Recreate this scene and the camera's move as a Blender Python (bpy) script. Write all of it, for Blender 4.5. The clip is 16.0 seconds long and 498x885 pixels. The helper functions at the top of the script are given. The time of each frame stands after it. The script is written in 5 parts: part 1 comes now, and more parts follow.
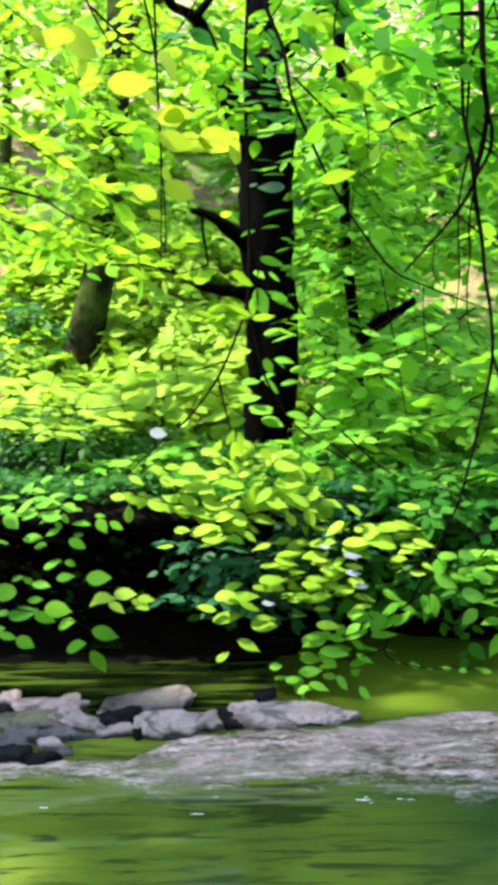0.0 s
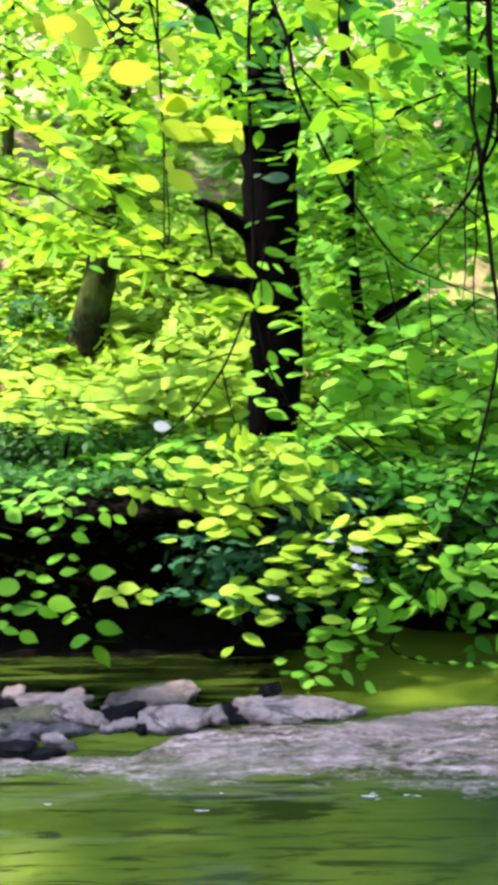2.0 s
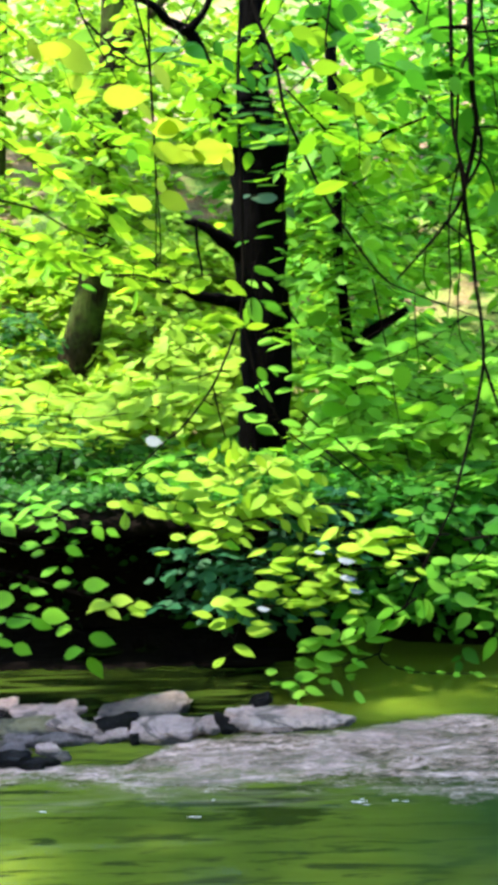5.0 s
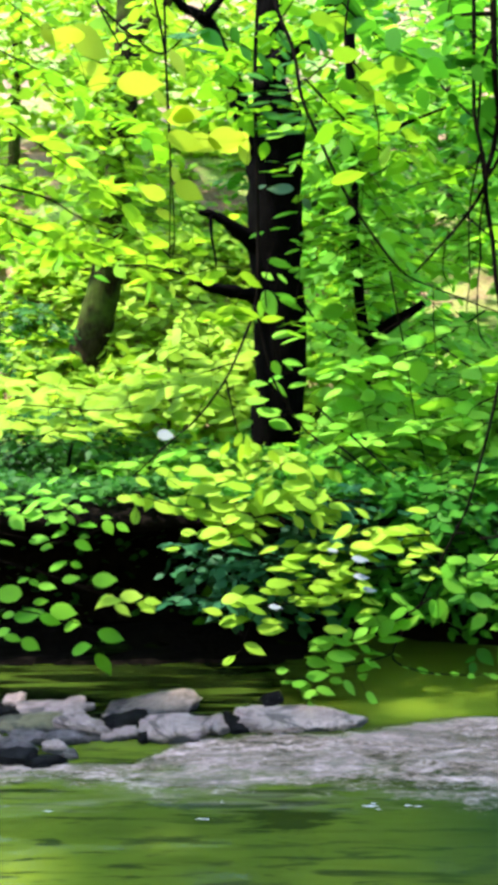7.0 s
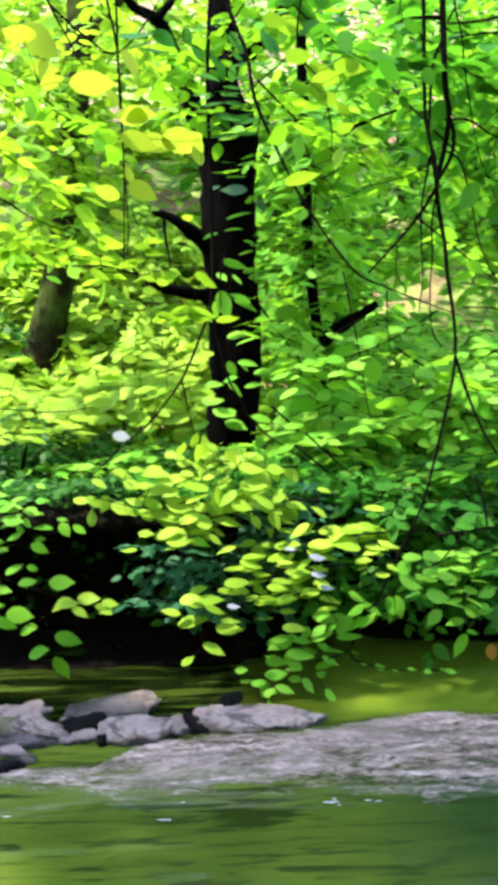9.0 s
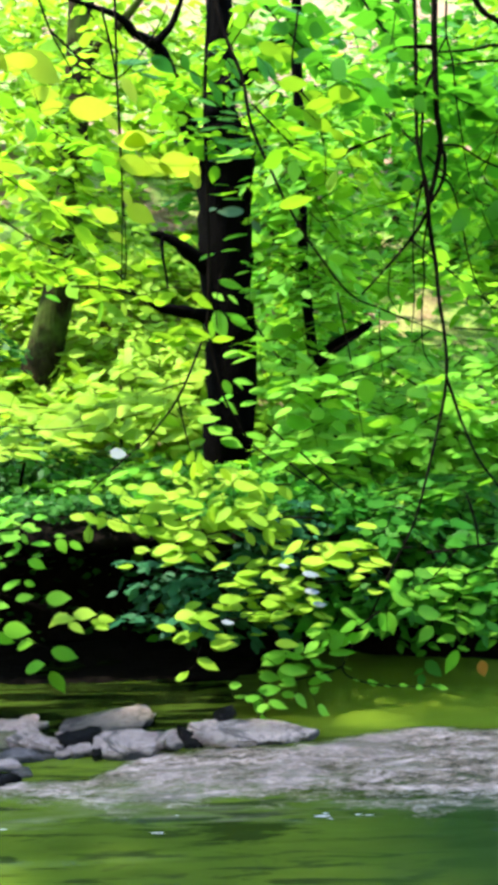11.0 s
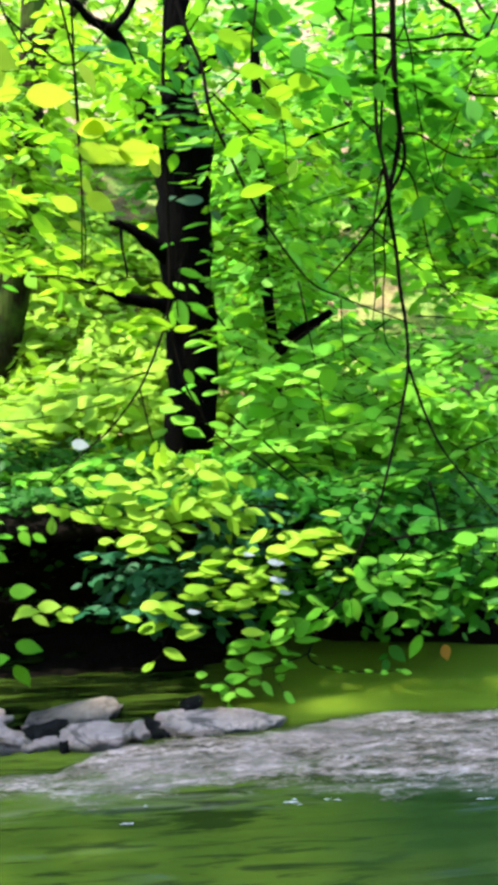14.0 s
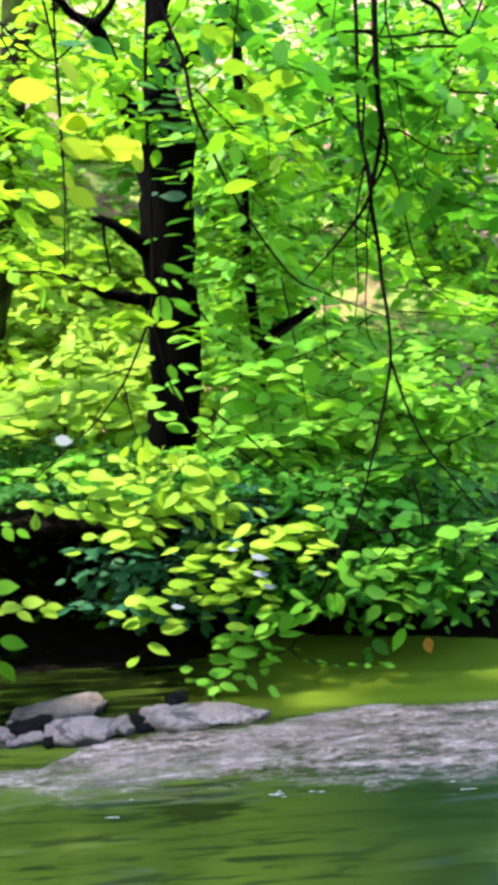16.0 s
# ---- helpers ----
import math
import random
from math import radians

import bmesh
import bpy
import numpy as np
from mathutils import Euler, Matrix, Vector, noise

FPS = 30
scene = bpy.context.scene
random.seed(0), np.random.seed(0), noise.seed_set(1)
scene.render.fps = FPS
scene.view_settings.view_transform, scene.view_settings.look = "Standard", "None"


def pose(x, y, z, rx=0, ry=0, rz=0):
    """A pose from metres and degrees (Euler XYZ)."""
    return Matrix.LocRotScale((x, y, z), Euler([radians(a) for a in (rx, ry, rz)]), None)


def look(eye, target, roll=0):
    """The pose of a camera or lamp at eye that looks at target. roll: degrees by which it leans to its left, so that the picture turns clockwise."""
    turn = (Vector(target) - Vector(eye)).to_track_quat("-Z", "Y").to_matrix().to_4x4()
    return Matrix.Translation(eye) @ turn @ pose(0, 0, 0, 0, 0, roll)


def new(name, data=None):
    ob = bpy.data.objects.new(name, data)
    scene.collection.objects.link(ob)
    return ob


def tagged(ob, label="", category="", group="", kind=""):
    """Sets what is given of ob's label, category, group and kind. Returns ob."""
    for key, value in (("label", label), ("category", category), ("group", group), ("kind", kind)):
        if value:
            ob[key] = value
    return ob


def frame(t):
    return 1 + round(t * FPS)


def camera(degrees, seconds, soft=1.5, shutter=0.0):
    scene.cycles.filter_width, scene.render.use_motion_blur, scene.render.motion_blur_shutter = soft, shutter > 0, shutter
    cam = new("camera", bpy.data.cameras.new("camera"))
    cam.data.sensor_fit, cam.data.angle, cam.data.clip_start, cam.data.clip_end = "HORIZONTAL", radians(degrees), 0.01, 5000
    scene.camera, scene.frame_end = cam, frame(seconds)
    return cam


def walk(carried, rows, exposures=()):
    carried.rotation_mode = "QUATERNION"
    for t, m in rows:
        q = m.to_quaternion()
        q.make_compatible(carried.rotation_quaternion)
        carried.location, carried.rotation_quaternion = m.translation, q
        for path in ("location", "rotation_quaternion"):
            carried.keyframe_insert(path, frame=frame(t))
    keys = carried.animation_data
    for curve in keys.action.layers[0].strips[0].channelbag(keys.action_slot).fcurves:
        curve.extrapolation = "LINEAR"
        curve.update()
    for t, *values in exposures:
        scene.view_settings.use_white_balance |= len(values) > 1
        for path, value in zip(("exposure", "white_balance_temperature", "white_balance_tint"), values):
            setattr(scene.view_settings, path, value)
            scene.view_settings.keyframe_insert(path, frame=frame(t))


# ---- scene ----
cam = camera(29.9, 16.0, soft=5.2)
# seconds, x, y, z, yaw, pitch, roll
ROWS = [
    (0, 0.010, -0.029, 1.813, -0.39, -6.61, 0.31),
    (0.5, 0.007, -0.003, 1.813, -0.60, -6.99, 0.64),
    (1, 0.012, -0.001, 1.814, -0.62, -7.14, 0.75),
    (1.5, 0.013, -0.021, 1.810, -0.32, -6.91, 0.52),
    (2, 0.009, 0.013, 1.810, -0.15, -7.06, 0.48),
    (2.5, 0.002, 0.024, 1.811, -0.45, -7.18, 0.58),
    (3, 0.013, -0.045, 1.800, -0.79, -6.54, 0.71),
    (5.5, 0.004, -0.107, 1.801, -0.81, -5.71, 0.54),
    (6, 0.014, -0.195, 1.809, -1.08, -5.43, 0.73),
    (6.5, 0.006, -0.167, 1.799, -0.50, -5.43, 0.38),
    (7, -0.000, -0.000, 1.800, -0.00, -6.36, -0.00),
    (7.5, -0.008, 0.090, 1.797, -1.12, -6.66, 0.09),
    (8, -0.020, 0.116, 1.790, -1.73, -6.58, 0.29),
    (8.5, -0.018, 0.058, 1.787, -2.72, -6.45, 0.46),
    (11, -0.003, -0.083, 1.810, -3.00, -5.27, 0.04),
    (11.5, -0.003, -0.068, 1.818, -3.15, -5.43, 0.14),
    (12, -0.012, 0.041, 1.819, -3.46, -5.79, 0.05),
    (12.5, -0.011, 0.042, 1.816, -3.96, -5.72, 0.35),
    (13, -0.008, -0.034, 1.817, -4.51, -5.74, 0.56),
    (13.5, -0.030, -0.106, 1.819, -5.26, -5.80, 0.47),
    (14, -0.030, -0.079, 1.806, -5.62, -5.90, 0.46),
    (14.5, -0.022, -0.006, 1.804, -5.69, -6.20, 0.58),
    (15, -0.024, 0.021, 1.800, -6.39, -6.36, 0.80),
    (15.5, -0.038, -0.075, 1.801, -6.77, -6.02, 0.62),
    (16, -0.035, -0.095, 1.800, -6.68, -6.11, 0.53),
]
walk(cam, [(t, pose(x, y, z, 90 + pitch, roll, yaw)) for t, x, y, z, yaw, pitch, roll in ROWS], [
    (0.0, 3.20, 6500, 12), (1.5, 3.20, 6500, 23), (3.0, 3.20, 6500, 24), (5.5, 3.20, 6500, 9), (6.5, 3.20, 6500, 7), (7.0, 3.20, 6500, 11), (8.5, 3.20, 6500, 18),
    (11.0, 3.20, 6500, 8), (11.5, 3.20, 6500, 7), (12.5, 3.20, 6500, 12), (13.5, 3.20, 6500, 7), (15.0, 3.20, 6500, 7), (16.0, 3.20, 6500, 16)])

# ---- light: high sun from upstream, blue sky ----
SUN = Vector((-0.42, -0.12, 0.90)).normalized()
world = bpy.data.worlds.new("sky")
scene.world = world
world.use_nodes = True
sky = world.node_tree.nodes.new("ShaderNodeTexSky")
sky.sky_type, sky.sun_disc = "NISHITA", False
sky.sun_elevation, sky.sun_rotation = math.asin(SUN.z), math.atan2(SUN.x, SUN.y)
world.node_tree.links.new(sky.outputs[0], world.node_tree.nodes["Background"].inputs[0])
world.node_tree.nodes["Background"].inputs[1].default_value = 0.15
sun = new("sun", bpy.data.lights.new("sun", "SUN"))
sun.data.energy, sun.data.angle, sun.data.color = 2.05, radians(2.5), (1.0, 0.93, 0.80)
sun.matrix_world = look(SUN * 60, (0, 0, 0))


# ---- materials ----
class Mat:
    """A node material with short ways to add nodes."""

    def __init__(self, name):
        self.m = bpy.data.materials.new(name)
        self.m.use_nodes = True
        self.t = self.m.node_tree
        self.p = self.t.nodes["Principled BSDF"]
        self.out = self.t.nodes["Material Output"]

    def node(self, kind, **inputs):
        n = self.t.nodes.new("ShaderNode" + kind)
        for key, v in inputs.items():
            self.put(n.inputs[key.replace("_", " ")], v)
        return n

    def put(self, socket, v):
        if isinstance(v, bpy.types.NodeSocket):
            self.t.links.new(v, socket)
        else:
            socket.default_value = v

    def noise(self, scale, detail=4.0, rough=0.55, stretch=None, distort=0.0):
        co = self.node("TexCoord").outputs["Object"]
        if stretch:
            mp = self.node("Mapping")
            mp.inputs["Scale"].default_value = stretch
            self.put(mp.inputs["Vector"], co)
            co = mp.outputs[0]
        n = self.node("TexNoise", Scale=scale, Detail=detail, Roughness=rough, Distortion=distort)
        self.put(n.inputs["Vector"], co)
        return n.outputs["Fac"]

    def ramp(self, fac, *stops):
        r = self.node("ValToRGB")
        self.put(r.inputs[0], fac)
        els = r.color_ramp.elements
        while len(els) < len(stops):
            els.new(0.5)
        for e, (at, col) in zip(els, stops):
            e.position, e.color = at, (*col, 1.0)
        return r.outputs[0]

    def mix(self, fac, a, b, how="MIX"):
        n = self.t.nodes.new("ShaderNodeMix")
        n.data_type, n.blend_type = "RGBA", how
        for s, v in ((n.inputs[0], fac), (n.inputs[6], a), (n.inputs[7], b)):
            if isinstance(v, tuple):
                v = (*v, 1.0)
            self.put(s, v)
        return n.outputs[2]

    def math(self, how, a, b=0.0):
        n = self.t.nodes.new("ShaderNodeMath")
        n.operation, n.use_clamp = how, how == "MULTIPLY"
        self.put(n.inputs[0], a), self.put(n.inputs[1], b)
        return n.outputs[0]

    def times(self, a, b):
        """A product that may also be negative."""
        n = self.t.nodes.new("ShaderNodeMath")
        n.operation = "MULTIPLY"
        self.put(n.inputs[0], a), self.put(n.inputs[1], b)
        return n.outputs[0]

    def bump(self, height, strength, distance):
        b = self.node("Bump", Strength=strength, Distance=distance, Height=height)
        self.put(self.p.inputs["Normal"], b.outputs[0])
        return b.outputs[0]

    def base(self, col, rough=0.6):
        self.put(self.p.inputs["Base Color"], (*col, 1.0) if isinstance(col, tuple) else col)
        self.put(self.p.inputs["Roughness"], rough)


def leaf_material(name, dark, light, glow, share=0.55, gloss=0.48):
    """Leaf: green upper skin with a soft gloss, and light let through from behind."""
    m = Mat(name)
    isl = m.node("NewGeometry").outputs["Random Per Island"]
    obj = m.node("ObjectInfo").outputs["Random"]
    r = m.math("FRACT", m.math("ADD", isl, obj))
    tone = m.mix(r, dark, light)
    blotch = m.noise(14.0, 3.0)
    tone = m.mix(m.math("MULTIPLY", blotch, 0.35), tone, tuple(0.55 * c for c in dark))
    m.base(tone, gloss)
    m.put(m.p.inputs["Specular IOR Level"], 0.09)
    vein = m.noise(55.0, 2.0, 0.5, (1.0, 3.0, 1.0))
    nrm = m.bump(vein, 0.25, 0.004)
    r2 = m.math("FRACT", m.math("MULTIPLY", r, 7.31))
    low = tuple(c * 0.55 for c in glow)
    tr = m.node("BsdfTranslucent")
    m.put(tr.inputs["Color"], m.mix(m.math("MULTIPLY", blotch, 0.25), m.mix(r2, low, glow), dark))
    m.put(tr.inputs["Normal"], nrm)
    mx = m.node("MixShader", Fac=share)
    m.put(mx.inputs[1], m.p.outputs[0]), m.put(mx.inputs[2], tr.outputs[0])
    m.put(m.out.inputs[0], mx.outputs[0])
    return m.m


# Sunlit, backlit and shaded foliage get their own colours: light is partly painted in.
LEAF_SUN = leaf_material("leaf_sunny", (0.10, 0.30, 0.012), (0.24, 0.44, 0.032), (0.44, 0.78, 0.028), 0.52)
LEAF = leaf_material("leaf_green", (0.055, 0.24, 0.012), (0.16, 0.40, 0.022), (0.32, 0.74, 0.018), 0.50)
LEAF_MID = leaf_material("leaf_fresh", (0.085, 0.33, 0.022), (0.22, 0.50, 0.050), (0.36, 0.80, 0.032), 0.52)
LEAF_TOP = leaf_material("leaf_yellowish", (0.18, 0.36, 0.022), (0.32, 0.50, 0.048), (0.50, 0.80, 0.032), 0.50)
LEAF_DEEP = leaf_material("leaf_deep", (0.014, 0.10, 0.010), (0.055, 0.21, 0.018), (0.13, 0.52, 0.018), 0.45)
# Shade above the hollow is put into this leaf colour.
LEAF_SHADY = leaf_material("leaf_shady", (0.010, 0.062, 0.009), (0.032, 0.125, 0.015), (0.06, 0.30, 0.015), 0.35)
# Bluish: the sky's reflection is put into this green.
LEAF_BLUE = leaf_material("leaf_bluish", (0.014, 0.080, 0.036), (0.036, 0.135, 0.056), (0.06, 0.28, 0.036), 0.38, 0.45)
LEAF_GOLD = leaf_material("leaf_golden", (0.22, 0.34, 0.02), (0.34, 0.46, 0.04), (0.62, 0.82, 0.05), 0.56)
# Grey-green with sky light painted into the colour.
LEAF_SKYLIT = leaf_material("leaf_greyish", (0.05, 0.11, 0.06), (0.08, 0.16, 0.09), (0.06, 0.18, 0.05), 0.3)
# Whitish: a glossy leaf's sky glint painted as its colour.
LEAF_GLINT = leaf_material("leaf_sky_glint", (0.20, 0.23, 0.25), (0.25, 0.28, 0.29), (0.2, 0.24, 0.16), 0.25)
LEAF_DEAD = leaf_material("leaf_withered", (0.30, 0.13, 0.02), (0.42, 0.20, 0.03), (0.6, 0.25, 0.02), 0.4)


def bark_material(name, a, b, moss=0.0):
    m = Mat(name)
    furrow = m.noise(7.0, 6.0, 0.65, (4.0, 4.0, 0.8), 0.6)
    fine = m.noise(60.0, 4.0)
    col = m.ramp(furrow, (0.35, a), (0.68, b))
    col = m.mix(m.math("MULTIPLY", fine, 0.4), col, tuple(0.5 * c for c in a))
    if moss:
        patch = m.ramp(m.noise(3.0, 5.0), (0.48, (0, 0, 0)), (0.62, (1, 1, 1)))
        col = m.mix(m.math("MULTIPLY", patch, moss), col, (0.045, 0.075, 0.012))
    m.base(col, 0.9)
    m.put(m.p.inputs["Specular IOR Level"], 0.02)
    m.bump(m.math("ADD", furrow, m.math("MULTIPLY", fine, 0.3)), 0.9, 0.03)
    return m.m


# Almost black: the trunk's shaded side is put into the bark colour.
BARK_DARK = bark_material("dark_shaded_bark", (0.0007, 0.0006, 0.0006), (0.0020, 0.0017, 0.0015))
BARK = bark_material("brown_mossy_bark", (0.008, 0.007, 0.003), (0.036, 0.030, 0.014), 0.9)
TWIG = bark_material("twig_bark", (0.0025, 0.002, 0.0015), (0.008, 0.006, 0.005))


def ground_material():
    m = Mat("leaf_litter")
    big, fine = m.noise(0.9, 5.0), m.noise(24.0, 5.0, 0.7)
    litter = m.ramp(fine, (0.3, (0.06, 0.036, 0.016)), (0.52, (0.20, 0.125, 0.065)), (0.72, (0.31, 0.215, 0.13)))
    grass = m.ramp(m.noise(30.0, 4.0), (0.3, (0.03, 0.09, 0.008)), (0.7, (0.26, 0.38, 0.05)))
    m.base(m.mix(m.ramp(big, (0.45, (0, 0, 0)), (0.57, (1, 1, 1))), litter, grass), 0.9)
    m.bump(fine, 0.8, 0.04)
    return m.m


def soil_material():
    m = Mat("shaded_bank_soil")
    # Near black: the shade of the hollow is put into the soil colour.
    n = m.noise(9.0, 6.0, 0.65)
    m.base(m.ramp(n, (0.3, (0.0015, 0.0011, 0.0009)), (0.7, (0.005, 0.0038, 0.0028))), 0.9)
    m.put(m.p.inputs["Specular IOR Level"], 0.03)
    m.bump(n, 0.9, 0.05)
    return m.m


def rock_material(name, a, b, wet=(0.010, 0.008, 0.008), low_dark=0.03, rough=0.22, shine=0.6):
    m = Mat(name)
    big, fine = m.noise(5.0, 6.0, 0.6, None, 0.4), m.noise(42.0, 5.0, 0.7)
    r = m.node("ObjectInfo").outputs["Random"]
    col = m.ramp(big, (0.28, wet), (0.38, a), (0.56, b))
    col = m.mix(m.math("MULTIPLY", fine, 0.30), col, tuple(0.45 * c for c in a))
    col = m.mix(m.math("MULTIPLY", r, 0.25), col, a)
    # Darker near the waterline: wet foot, plus the stones' shaded fronts painted in.
    z = m.node("SeparateXYZ", Vector=m.node("NewGeometry").outputs["Position"]).outputs[2]
    line = m.math("ADD", z, m.times(m.math("SUBTRACT", big, 0.5), -0.16))
    col = m.mix(m.ramp(line, (low_dark * 0.25, (0, 0, 0)), (low_dark, (1, 1, 1))), wet, col)
    seam = m.noise(2.6, 5.0, 0.6, (1.0, 1.0, 5.0), 1.2)
    col = m.mix(m.ramp(seam, (0.40, (1, 1, 1)), (0.45, (0, 0, 0))), col, tuple(0.35 * c for c in a))
    stain = m.noise(11.0, 5.0, 0.7, (1.0, 1.0, 1.8), 0.8)
    col = m.mix(m.ramp(stain, (0.56, (0, 0, 0)), (0.62, (0.6, 0.6, 0.6))), col, tuple(0.3 * c for c in a))
    m.base(col, m.math("ADD", m.math("MULTIPLY", fine, 0.4), rough))
    m.put(m.p.inputs["Specular IOR Level"], shine)
    m.bump(m.math("ADD", big, m.math("MULTIPLY", fine, 0.8)), 1.0, 0.06)
    return m.m


def water_material():
    m = Mat("stream_water")
    long = m.noise(1.7, 1.5, 0.5, (0.7, 3.4, 1.0), 0.6)
    chop = m.noise(6.0, 2.0, 0.5, (0.35, 2.0, 1.0), 0.8)
    silt = m.noise(1.1, 4.0, 0.6, (0.6, 1.6, 1.0), 0.8)
    shoal = m.ramp(silt, (0.36, (0.047, 0.071, 0.009)), (0.62, (0.093, 0.127, 0.012)))
    # Dark streaks: the bank's broken reflection painted into the water colour.
    bank_mirror = m.noise(1.0, 4.0, 0.55, (2.0, 11.0, 1.0), 0.6)
    xyz = m.node("SeparateXYZ", Vector=m.node("TexCoord").outputs["Object"])
    x, y = xyz.outputs[0], xyz.outputs[1]
    bank_mirror = m.math("ADD", bank_mirror, m.times(m.math("SUBTRACT", x, 0.2), 0.05))
    shoal = m.mix(m.ramp(bank_mirror, (0.55, (0, 0, 0)), (0.66, (0.8, 0.8, 0.8))), shoal, (0.016, 0.022, 0.008))
    # Finer dark streaks, also a painted ripple reflection.
    lines = m.noise(1.0, 4.0, 0.6, (2.6, 22.0, 1.0), 0.9)
    shoal = m.mix(m.ramp(lines, (0.54, (0, 0, 0)), (0.66, (0.9, 0.9, 0.9))), shoal, (0.014, 0.022, 0.006))
    # Near water turns darker and greener towards the right.
    right_tint = m.math("MULTIPLY", m.math("SUBTRACT", m.math("ADD", x, m.math("MULTIPLY", silt, 0.8)), 0.55), 1.1)
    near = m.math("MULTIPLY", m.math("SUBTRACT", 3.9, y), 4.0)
    shoal = m.mix(m.math("MULTIPLY", right_tint, near), shoal, (0.016, 0.033, 0.008))
    # Dark patch: the trunk's reflection painted on the near water.
    trunk_mirror = m.math("ADD", m.math("ABSOLUTE", m.times(m.math("SUBTRACT", x, 0.13), 3.0)), m.math("ABSOLUTE", m.times(m.math("SUBTRACT", y, 3.36), 6.0)))
    trunk_mirror = m.math("ADD", trunk_mirror, m.times(m.math("SUBTRACT", lines, 0.5), 4.0))
    shoal = m.mix(m.ramp(trunk_mirror, (0.35, (0.9, 0.9, 0.9)), (0.85, (0, 0, 0))), shoal, (0.010, 0.017, 0.004))
    wash = m.noise(2.2, 5.0, 0.65, (0.8, 7.0, 1.0), 0.8)
    wash = m.math("SUBTRACT", wash, m.math("MULTIPLY", m.math("ABSOLUTE", m.math("SUBTRACT", y, 3.50)), 1.3))
    shoal = m.mix(m.ramp(wash, (0.40, (0, 0, 0)), (0.62, (0.35, 0.35, 0.35))), shoal, (0.20, 0.165, 0.13))
    # Far left water: the hollow's dark reflection painted into the colour.
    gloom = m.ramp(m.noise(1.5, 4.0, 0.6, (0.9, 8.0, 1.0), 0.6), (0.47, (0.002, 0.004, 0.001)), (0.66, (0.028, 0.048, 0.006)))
    # Weight of the far tints: grows towards the far bank, no measured depth.
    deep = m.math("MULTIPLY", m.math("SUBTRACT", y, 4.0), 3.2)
    # Far right water: green reflection of lit foliage, also painted in.
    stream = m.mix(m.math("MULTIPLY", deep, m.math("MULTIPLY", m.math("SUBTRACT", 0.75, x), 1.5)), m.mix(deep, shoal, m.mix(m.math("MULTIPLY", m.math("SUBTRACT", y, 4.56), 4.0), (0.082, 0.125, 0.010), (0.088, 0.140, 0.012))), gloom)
    streak = m.noise(4.0, 5.0, 0.62, (0.5, 2.2, 1.0), 1.0)
    churn = m.noise(24.0, 4.0, 0.65, (0.5, 1.2, 1.0), 0.9)
    fine = m.noise(70.0, 3.0, 0.6, (0.6, 1.0, 1.0), 0.6)
    mixed = m.math("ADD", m.math("MULTIPLY", streak, 0.40), m.math("ADD", m.math("MULTIPLY", churn, 0.40), m.math("MULTIPLY", fine, 0.20)))
    # Broken water: foam colour with the sky's lilac reflection painted in.
    sky_froth = m.ramp(mixed, (0.42, (0.036, 0.028, 0.016)), (0.475, (0.138, 0.097, 0.070)), (0.53, (0.265, 0.187, 0.157)), (0.61, (0.50, 0.360, 0.325)))
    sheet = m.ramp(m.noise(1.3, 2.0, 0.5, (0.7, 2.6, 1.0), 0.4), (0.50, (0, 0, 0)), (0.62, (0.45, 0.45, 0.45)))
    sky_froth = m.mix(sheet, sky_froth, (0.38, 0.268, 0.246))
    bed = m.ramp(m.noise(2.4, 4.0, 0.6, (0.55, 2.0, 1.0), 0.8), (0.50, (0, 0, 0)), (0.60, (0.75, 0.75, 0.75)))
    sky_froth = m.mix(bed, sky_froth, (0.090, 0.076, 0.046))
    fac = m.node("Attribute")
    fac.attribute_name = "broken"
    fast = m.math("ADD", fac.outputs["Fac"], m.times(m.math("SUBTRACT", mixed, 0.5), 2.2))
    fast = m.math("MULTIPLY", m.ramp(fast, (0.20, (0, 0, 0)), (0.85, (1, 1, 1))), m.ramp(fac.outputs["Fac"], (0.02, (0, 0, 0)), (0.2, (1, 1, 1))))
    m.base(m.mix(fast, stream, sky_froth), m.math("ADD", 0.10, m.math("MULTIPLY", fast, 0.35)))
    m.put(m.p.inputs["IOR"], 1.33)
    m.put(m.p.inputs["Specular IOR Level"], 0.22)
    m.p.subsurface_method = "BURLEY"
    m.put(m.p.inputs["Subsurface Weight"], m.math("SUBTRACT", 1.0, fast))
    m.put(m.p.inputs["Subsurface Radius"], (1.0, 1.0, 0.8))
    m.put(m.p.inputs["Subsurface Scale"], 0.12)
    calm = m.math("SUBTRACT", 1.0, m.math("MULTIPLY", deep, 0.65))
    m.bump(m.math("ADD", m.math("ADD", m.math("MULTIPLY", long, calm), m.math("MULTIPLY", chop, 0.03)), m.math("MULTIPLY", m.math("MULTIPLY", churn, fast), 0.5)), 0.28, 0.08)
    return m.m


def foam_material():
    m = Mat("foam")
    n = m.noise(60.0, 4.0, 0.6)
    m.base(m.ramp(n, (0.35, (0.30, 0.25, 0.25)), (0.65, (0.62, 0.54, 0.56))), 0.5)
    m.bump(n, 0.5, 0.01)
    return m.m


GROUND, SOIL, WATER, FOAM = ground_material(), soil_material(), water_material(), foam_material()
ROCK = rock_material("lilac_grey_rock", (0.31, 0.218, 0.200), (0.66, 0.480, 0.455))
ROCK_TAN = rock_material("tan_rock", (0.26, 0.190, 0.155), (0.58, 0.445, 0.385), low_dark=0.05)
ROCK_SLAB = rock_material("smooth_slab_rock", (0.37, 0.262, 0.235), (0.70, 0.520, 0.478), low_dark=0.012)
ROCK_MOSS = rock_material("mossy_rock", (0.14, 0.125, 0.05), (0.34, 0.30, 0.18))
